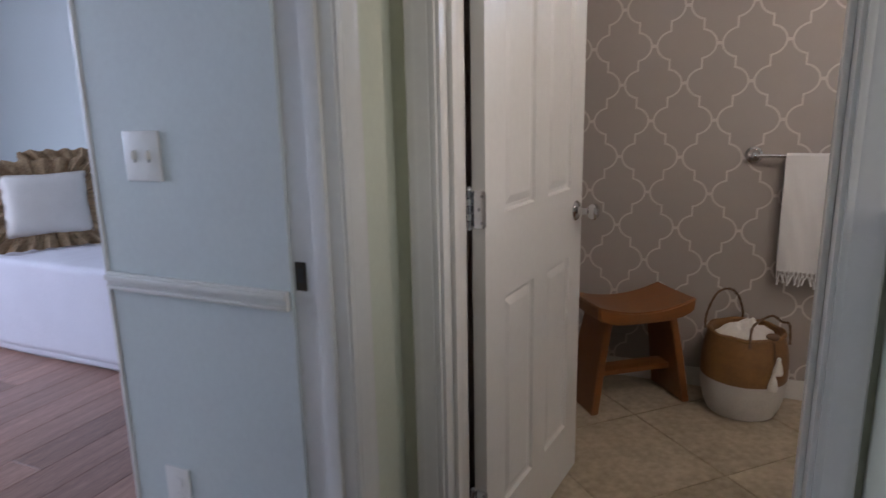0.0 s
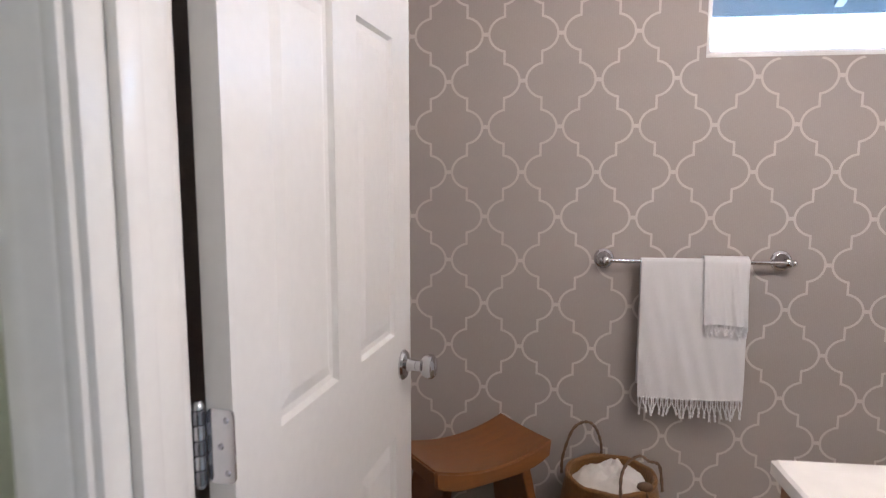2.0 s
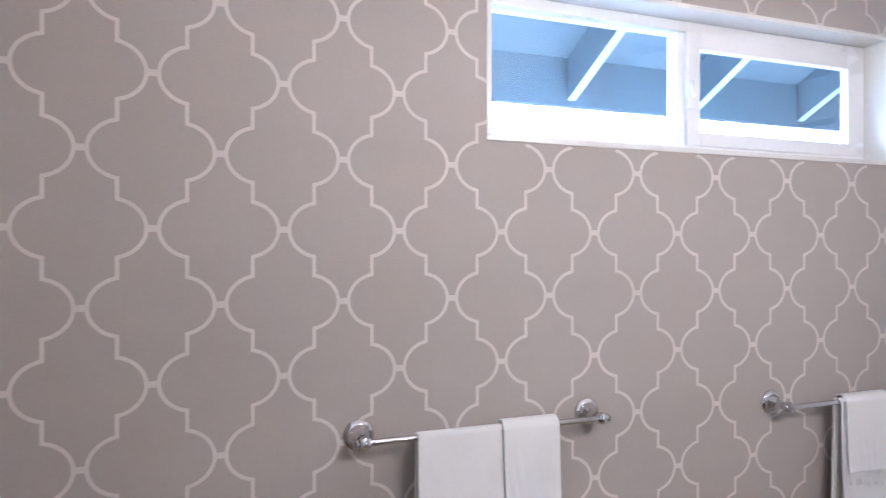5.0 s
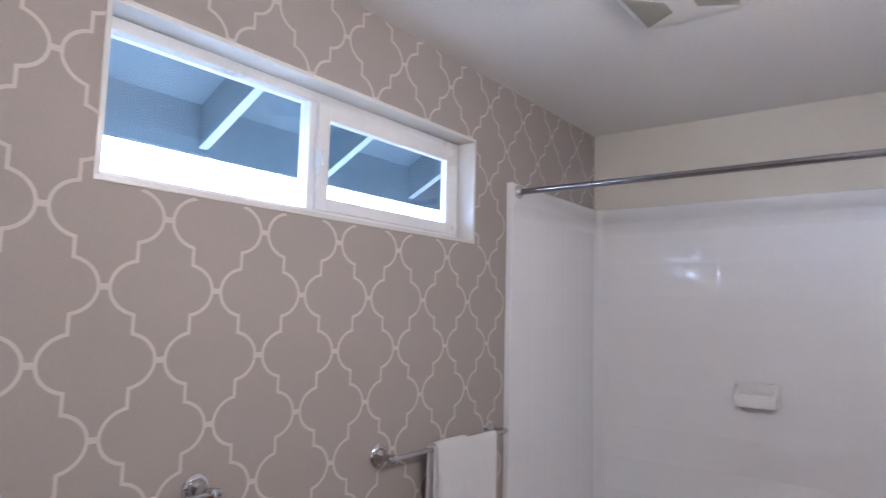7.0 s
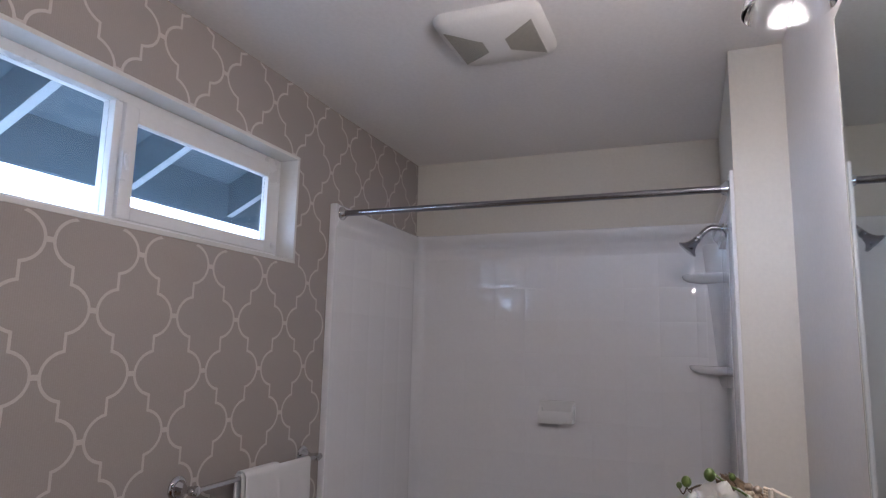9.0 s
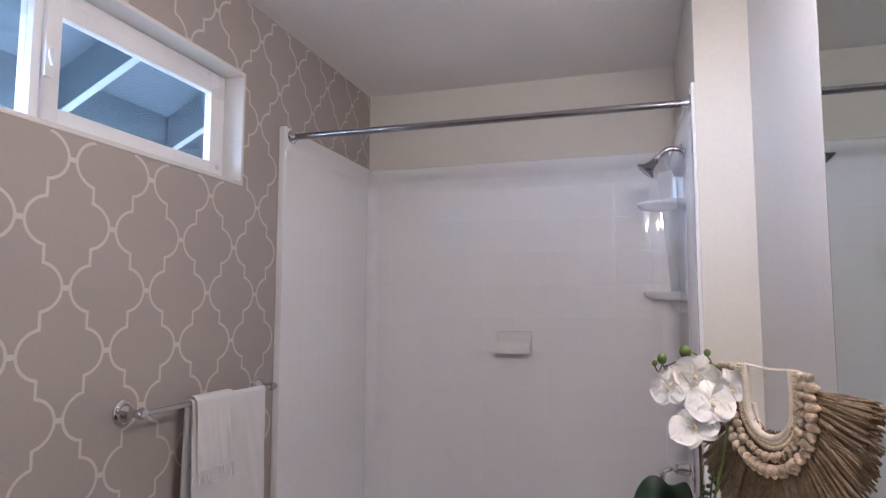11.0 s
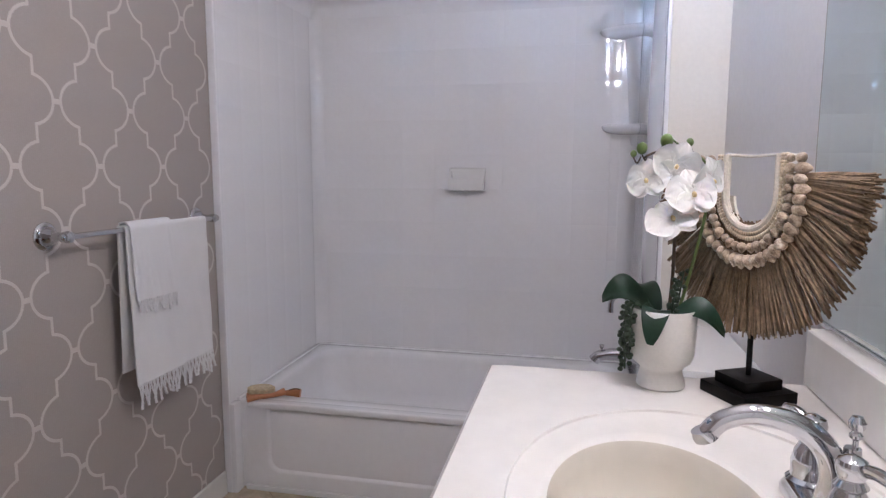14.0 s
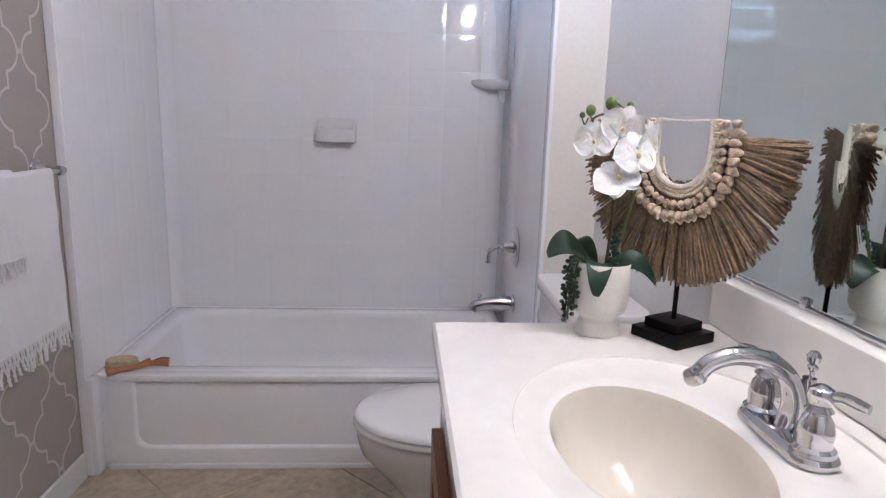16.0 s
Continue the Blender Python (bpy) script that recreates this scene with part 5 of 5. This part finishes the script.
def orchid():
    o = thing("potted_orchid", at(-0.945, -1.412, VZ), "white orchid in a footed white ceramic pot", "plant")
    part("pot", lathe([(0.036, 0.0), (0.0385, 0.002), (0.0375, 0.010), (0.034, 0.022), (0.033, 0.030), (0.037, 0.036), (0.046, 0.043), (0.0505, 0.054), (0.052, 0.085), (0.0525, 0.128), (0.051, 0.131), (0.0485, 0.128), (0.046, 0.09), (0.03, 0.075)], 36), mat("matte_white_ceramic", (0.74, 0.71, 0.66), 0.5, vary=0.03, scale=20, fine=160, bump=0.1), o, smooth=50)
    part("moss", lathe([(0.0465, 0.112), (0.03, 0.119), (0.004, 0.122)], 20), BEADLEAF, o)
    # stems
    s1 = [(0.002, -0.008, 0.115), (0.0, -0.012, 0.20), (-0.004, -0.008, 0.30), (-0.01, 0.004, 0.365), (-0.016, 0.022, 0.380), (-0.02, 0.042, 0.372)]
    s2 = [(0.006, -0.022, 0.115), (0.012, -0.045, 0.21), (0.010, -0.060, 0.30), (0.0, -0.055, 0.36), (-0.012, -0.02, 0.385), (-0.01, 0.0, 0.40)]
    part("stem", tube(s1, lambda f: 0.0030 - 0.0012 * f, 7), STEM, o)
    part("stem", tube(s2, lambda f: 0.0028 - 0.0012 * f, 7), BUD, o, "green flower stem")
    pet = finish(petal_mesh(0.040, 0.0275, 0.006, 0.012), "petal", PETAL)
    sep = finish(petal_mesh(0.037, 0.0165, 0.004, 0.010), "sepal", PETAL)
    lip = finish(ball((0.004, 0, 0.006), (0.0048, 0.0036, 0.0045), u=8, v=6), "lip", LIP)
    # each flower: place and the way it faces (degrees round z, then tilt)
    spots = [(-0.030, 0.055, 0.345, 150, -10, 10, 0.92), (-0.040, 0.005, 0.368, 178, 8, -20, 0.95), (-0.055, -0.020, 0.325, 195, -15, 8, 1.05), (-0.050, 0.012, 0.285, 172, -38, 30, 1.05),
             (-0.030, -0.055, 0.345, 225, 5, 15, 0.95), (0.020, -0.04, 0.350, 300, -5, 0, 0.9)]
    for x, y, z, rz, tilt, roll, k in spots:
        m = at(x * 0.88, y * 0.84 - 0.010, z - 0.006, rz) @ pose(0, 0, 0, 0, 90 + tilt, 0) @ pose(0, 0, 0, 0, 0, roll) @ Matrix.Scale(k, 4)
        f = place("flower", lip, o, "open white orchid flower with yellow throat", m)
        for a, me in ((90, pet), (-90, pet), (180, sep), (38, sep), (-38, sep)):
            place("petal" if me is pet else "sepal", me, f, "", pose(0, 0, 0, 0, 0, a))
    for x, y, z, r in ((-0.025, 0.046, 0.386, 0.0085), (-0.02, 0.058, 0.378, 0.0050), (0.0, -0.028, 0.396, 0.006), (-0.010, 0.008, 0.398, 0.0100)):
        bd = part("bud", ball((x, y, z), (r, r, r * 1.15), u=12, v=8), BUD, o, "round green orchid bud")
        part("bud_stalk", tube([(x, y, z - r), (x + 0.004, y - 0.006, z - r - 0.010), (-0.014, y * 0.8, 0.374)], 0.0013, 5, k=3), STEM, bd)
    # broad leaves: azimuth, rise, length
    for az, rise, ln, wd, droop, tilt in ((92, 0.045, 0.080, 0.029, 0.018, 0.55), (158, 0.026, 0.052, 0.022, 0.058, 0.1), (250, 0.026, 0.076, 0.020, 0.045, -0.6), (30, 0.05, 0.07, 0.022, 0.03, 0.0)):
        bm = bmesh.new()
        g = []
        for i in range(15):
            t = i / 14
            w = wd * math.sin(math.pi * (0.08 + 0.9 * t)) ** 0.5
            rr = 0.018 + ln * t
            z = 0.122 + rise * math.sin(t * 2.2) - droop * t * t
            g.append([bm.verts.new((rr, w * s, z + 0.22 * abs(w * s) - tilt * w * s - 0.002)) for s in (-1, -0.5, 0, 0.5, 1)])
        for a, b in zip(g, g[1:]):
            for j in range(4):
                bm.faces.new((a[j], b[j], b[j + 1], a[j + 1]))
        ret = bmesh.ops.extrude_face_region(bm, geom=bm.faces[:])
        bmesh.ops.translate(bm, verts=[v for v in ret["geom"] if isinstance(v, bmesh.types.BMVert)], vec=(0, 0, 0.0012))
        bmesh.ops.recalc_face_normals(bm, faces=bm.faces[:])
        part("leaf", moved(bm, at(0, 0, 0, az)), LEAF, o, "broad dark green leaf", smooth=60)
    rnd = random.Random(9)
    leaf_bead = finish(ball((0, 0, 0), (0.0048, 0.0048, 0.0040), u=7, v=5), "succulent_leaf", BEADLEAF)
    for az, drop, rad in ((108, 0.125, 0.062), (121, 0.090, 0.063), (98, 0.105, 0.061), (196, -0.045, 0.03), (300, -0.050, 0.025)):
        ca, sa = math.cos(radians(az)), math.sin(radians(az))
        spine = []
        n = 26 if drop > 0 else 12
        for i in range(n):
            t = i / n
            if drop > 0:
                r = 0.035 + (rad - 0.035) * min(1, t * 5)
                z = 0.134 + 0.008 * math.sin(min(1, t * 4) * 3.1) - drop * max(0, t - 0.12)
            else:
                r, z = rad + 0.012 * t, 0.12 - drop * t * 1.5
            a2 = rnd.uniform(0, 6.28)
            spine.append((r * ca, r * sa, z, a2))
        vine = part("trailing_succulent", tube([q[:3] for q in spine[::4] + spine[-1:]], 0.0016, 6, k=3), BEADLEAF, o, "trailing string of round succulent leaves")
        for x, y, z, a2 in spine:
            place("succulent_leaf", leaf_bead, vine, "", at(x + 0.0072 * math.cos(a2), y + 0.0072 * math.sin(a2), z))


orchid()


# ---- shell and raffia necklace on its stand ----
def necklace():
    s = thing("necklace_stand", at(-0.976, -1.538, VZ, 28), "raffia and shell tribal necklace on a black stand", "ornament")
    part("base", box(-0.049, 0.049, -0.049, 0.049, 0.0005, 0.019, 0.0015), BLACK, s)
    part("base_step", box(-0.034, 0.034, -0.034, 0.034, 0.0195, 0.036, 0.0015), BLACK, s)
    part("pole", tube([(0, 0, 0.036), (0, 0, 0.25)], 0.0042, 10, k=1), BLACK, s)
    part("back_board", moved(rings([[(0.092 * math.cos(radians(a)) + 0.004, y, 0.312 + 0.092 * math.sin(radians(a))) for a in range(180, 361, 10)] + [(0.052 * math.cos(radians(a)) + 0.004, y, 0.312 + 0.052 * math.sin(radians(a))) for a in range(360, 179, -10)] for y in (-0.006, -0.001)]), at(0, 0, 0)), CORD, s)
    ccx, ccz = 0.015, 0.317

    def arc_point(r, t):
        """t from 0 (upper end at +x) to 1 (upper end at -x) along a U of radius r with upright ends."""
        up = 0.060
        total = math.pi * r + 2 * up
        d = t * total
        if d < up:
            return (ccx + r, ccz + up - d, 0.0)
        if d > total - up:
            return (ccx - r, ccz + d - (total - up), math.pi)
        a = (d - up) / r
        return (ccx + r * math.cos(a), ccz - r * math.sin(a), a)
    part("neck_cord", tube([(arc_point(0.0535, t / 20)[0], 0.004, arc_point(0.0535, t / 20)[1]) for t in range(21)], 0.0062, 10, k=3), CORD, s, "white wrapped neck cord")
    part("tie_cord", tube([(ccx + 0.0535, 0.004, ccz + 0.060), (ccx, 0.006, ccz + 0.0565), (ccx - 0.0535, 0.004, ccz + 0.058), (ccx - 0.085, 0.004, ccz + 0.056)], 0.0022, 6), CORD, s)
    bead = finish(ball((0, 0, 0), (0.0040, 0.0042, 0.0034), u=8, v=6), "bead", BEADS)
    for r, n in ((0.0615, 64), (0.0682, 70)):
        for i in range(n):
            x, z, a = arc_point(r, (i + 0.5) / n)
            place("bead", bead, s, "", pose(x, 0.006, z, 0, math.degrees(a), 0))
    # a spired shell, its point along -z
    prof = [(0.0015, 0.0085), (0.0050, 0.0072), (0.0080, 0.0035), (0.0088, 0.0), (0.0080, -0.0034), (0.0066, -0.0046), (0.0062, -0.0068), (0.0044, -0.0080), (0.0038, -0.0100), (0.0010, -0.0125)]
    shell = finish(lathe(prof, 10), "shell", SHELL)
    rnd = random.Random(11)
    for r, n, k, y in ((0.0815, 27, 0.86, 0.012), (0.102, 31, 1.0, 0.014)):
        for i in range(n):
            x, z, a = arc_point(r, (i + 0.5) / n)
            place("shell", shell, s, "tan spiral sea shell", pose(x, y + rnd.uniform(-0.002, 0.002), z, 0, 90 + math.degrees(a) + 180 + rnd.uniform(-28, 28), rnd.uniform(-40, 40)) @ Matrix.Scale(k * rnd.uniform(0.82, 1.15), 4))
    # the fringe, in three depths
    bm = bmesh.new()
    verts, faces = [], []
    for layer, n in ((0, 380), (1, 360), (2, 300)):
        for i in range(n):
            t = (i + rnd.random()) / n
            a = math.pi * (-0.035 + 1.035 * t) + rnd.uniform(-0.03, 0.03)
            ca, sa = math.cos(a), -math.sin(a)
            r0 = rnd.uniform(0.060, 0.085)
            side = 1.0 + 0.13 * max(0, ca) + 0.03 * max(0, -ca)
            r1 = (0.194 + 0.040 * max(0, math.sin(a)) ** 2) * side + rnd.uniform(-0.010, 0.006)
            w = rnd.uniform(0.0013, 0.0030)
            y0, y1 = -0.004 + 0.004 * layer, -0.012 + 0.010 * layer + rnd.uniform(-0.006, 0.006)
            lift = 0.030 if abs(ca) > 0.8 else 0.018
            base = len(verts)
            kink = rnd.uniform(-0.004, 0.004)
            for f in (0, 0.5, 1):
                r = r0 + (r1 - r0) * f
                px, pz = ccx + ca * r - sa * kink * math.sin(f * 3.1), ccz + lift + sa * r + ca * kink * math.sin(f * 3.1)
                ww = w * (1 - 0.12 * f)
                y = y0 + (y1 - y0) * f
                verts += [(px - sa * ww, y, pz + ca * ww), (px, y + 0.0011, pz), (px + sa * ww, y, pz - ca * ww)]
            for q in (0, 3):
                faces += [(base + q, base + q + 3, base + q + 4, base + q + 1), (base + q + 1, base + q + 4, base + q + 5, base + q + 2)]
    me = bpy.data.meshes.new("fringe")
    me.from_pydata(verts, [], faces)
    me.materials.append(RAFFIA)
    fr = place("raffia_fringe", me, s, "fan of dry brown raffia strands")
    fr["kind"] = "stuff"


necklace()


# ---- bedroom things ----
def bed():
    b0 = thing("bed", at(-5.6, -0.45, 0), "daybed covered by a white bedspread reaching the floor", "bed")
    for name, b, label in (("coverlet", (-1.45, 1.55, -0.475, 0.54, 0.045, 0.555), "smooth white coverlet"), ("bed_skirt", (-1.43, 1.53, -0.460, 0.53, 0.004, 0.12), "white skirt falling to the floor")):
        bm = box(*b, 0.045, 4)
        bmesh.ops.subdivide_edges(bm, edges=[e for e in bm.edges if e.calc_length() > 0.2], cuts=24, use_grid_fill=True)
        for v in bm.verts:
            v.co += 0.011 * noise.noise_vector(v.co * 3.3)
            v.co.z = max(v.co.z, 0.004)
        part(name, bm, BEDDING, b0, label, smooth=60)


def pillow(x, y, z, w, h, rz, lean, name, label, material, ruffle=None):
    p = thing("pillow", at(x, y, z, rz) @ pose(0, 0, 0, -lean, 0, 0), label, "pillow", group="pillows on the bed")
    bm = bmesh.new()
    n = 16
    for side in (1, -1):
        g = []
        for i in range(n + 1):
            u = -1 + 2 * i / n
            g.append([])
            for j in range(n + 1):
                v = -1 + 2 * j / n
                k = max(0, (1 - u ** 4) * (1 - v ** 4)) ** 0.5
                pin = 1 - 0.06 * (1 - abs(u)) * v * v
                g[-1].append(bm.verts.new((u * w / 2 * (1 - 0.05 * (1 - abs(v))), side * -0.075 * k, h / 2 + v * h / 2 * pin)))
        for i in range(n):
            for j in range(n):
                bm.faces.new((g[i][j], g[i + 1][j], g[i + 1][j + 1], g[i][j + 1]))
    bmesh.ops.remove_doubles(bm, verts=bm.verts[:], dist=1e-4)
    bmesh.ops.recalc_face_normals(bm, faces=bm.faces[:])
    part("cushion", bm, material, p, smooth=80)
    if ruffle:
        bm = bmesh.new()
        pts = rrect(-w / 2, w / 2, 0, h, 0.03, 6)
        loop = []
        for (ax, az), (bx, bz) in zip(pts, pts[1:] + pts[:1]):
            d = max(1, int(math.hypot(bx - ax, bz - az) / 0.012))
            loop += [(ax + (bx - ax) * i / d, az + (bz - az) * i / d) for i in range(d)]
        rows3 = []
        for k, grow in ((0, -0.012), (1, 0.035), (2, 0.075)):
            rows3.append([((x0 * (1 + grow * 2 / w)), 0.020 * k * math.sin(i * 1.15) + 0.008 * math.sin(i * 2.7), h / 2 + (z0 - h / 2) * (1 + grow * 2 / h)) for i, (x0, z0) in enumerate(loop)])
        bm = rings(rows3, cap0=False, cap1=False)
        part("ruffle", bm, ruffle, p, "gathered brown ruffle", smooth=60)


bed()
pillow(-5.51, -0.66, 0.635, 0.43, 0.36, 56, 16, "pillow", "white square pillow with a brown ruffled edge", LINEN, RUFFLE)
pillow(-5.60, -0.38, 0.635, 0.46, 0.40, 52, 14, "pillow", "white pillow with gathered brown ruffle behind another", LINEN, RUFFLE)
pillow(-5.92, -0.56, 0.635, 0.50, 0.33, 50, 14, "pillow", "tan ruffled pillow leaning beside the white one", RUFFLE, RUFFLE)


def wall_plates():
    p = thing("light_switch", at(-3.162, -2.0205, 1.203), "white double light switch plate on the bedroom wall", "light switch")
    part("plate", box(-0.050, 0.050, -0.006, 0.0, -0.052, 0.052, 0.003), PLASTIC, p)
    for x in (-0.020, 0.020):
        part("toggle", moved(box(-0.005, 0.005, -0.016, -0.005, -0.006, 0.012, 0.002), at(x, 0, 0)), PLASTIC, p)
        part("toggle_slot", box(x - 0.0045, x + 0.0045, -0.0068, -0.0062, -0.013, 0.013), TANK_GREY, p, smooth=0)
    o = thing("wall_outlet", at(-3.175, -2.0205, 0.425), "white electrical outlet low on the bedroom wall", "outlet")
    part("plate", box(-0.036, 0.036, -0.006, 0.0, -0.058, 0.058, 0.003), PLASTIC, o)
    for z in (-0.021, 0.021):
        part("socket", moved(lathe([(0.016, 0), (0.016, 0.002)], 20), pose(0, -0.006, z, 90, 0, 0)), PLASTIC, o)


wall_plates()


# ---- floor pieces ----
def clip(poly, axis, bound, keep_above):
    out = []
    for a, b in zip(poly, poly[1:] + poly[:1]):
        ina, inb = (a[axis] >= bound) == keep_above, (b[axis] >= bound) == keep_above
        if ina:
            out.append(a)
        if ina != inb:
            t = (bound - a[axis]) / (b[axis] - a[axis])
            out.append((a[0] + (b[0] - a[0]) * t, a[1] + (b[1] - a[1]) * t))
    return out


def floor_tiles():
    ob = bpy.data.objects["floor"]
    pitch, joint, q0, p0 = 0.5, 0.0024, 0.147, -0.4285
    c = math.sqrt(0.5)
    rnd = random.Random(21)
    for i in range(-8, 9):
        for j in range(-8, 9):
            p, q = p0 + i * pitch, q0 + j * pitch
            poly = [((a + b) * c, (a - b) * c) for a, b in ((p + joint, q + joint), (p + pitch - joint, q + joint), (p + pitch - joint, q + pitch - joint), (p + joint, q + pitch - joint))]
            for axis, bound, above in ((0, -2.698, True), (0, 0.06, False), (1, -1.79, True), (1, -0.002, False)):
                if len(poly) > 2:
                    poly = clip(poly, axis, bound, above)
            if len(poly) < 3:
                continue
            cx, cy = sum(v[0] for v in poly) / len(poly), sum(v[1] for v in poly) / len(poly)
            lift = rnd.uniform(-0.0004, 0.0004)
            loops = [[(x - cx, y - cy, -0.0055) for x, y in poly], [(x - cx, y - cy, -0.0012 + lift) for x, y in poly], [((x - cx) * 0.994, (y - cy) * 0.994, lift) for x, y in poly]]
            bm = rings(loops, cap0=False)
            bmesh.ops.recalc_face_normals(bm, faces=bm.faces[:])
            part("tile", bm, TILE, ob, m=at(cx, cy, 0), smooth=0)


def floor_planks():
    rnd = random.Random(22)
    L, W = 1.2, 0.17
    cube = {}
    for r in range(26):
        x = -7.2 + r * W
        y = -4.4 - rnd.uniform(0, L)
        while y < 0.1:
            a, b = max(y, -4.4), min(y + L, 0.1)
            if b - a > 0.05:
                key = round(b - a, 3)
                if key not in cube:
                    bm = box(-(b - a) / 2 + 0.001, (b - a) / 2 - 0.001, -W / 2 + 0.001, W / 2 - 0.001, -0.0075, 0.0, 0.0012, 1)
                    me = bpy.data.meshes.new("plank")
                    bm.to_mesh(me)
                    bm.free()
                    me.materials.append(PLANK)
                    cube[key] = me
                place("plank", cube[key], FLOOR_BED, "", at(x + W / 2, (a + b) / 2, 0, 90))
            y += L


floor_tiles()
floor_planks()
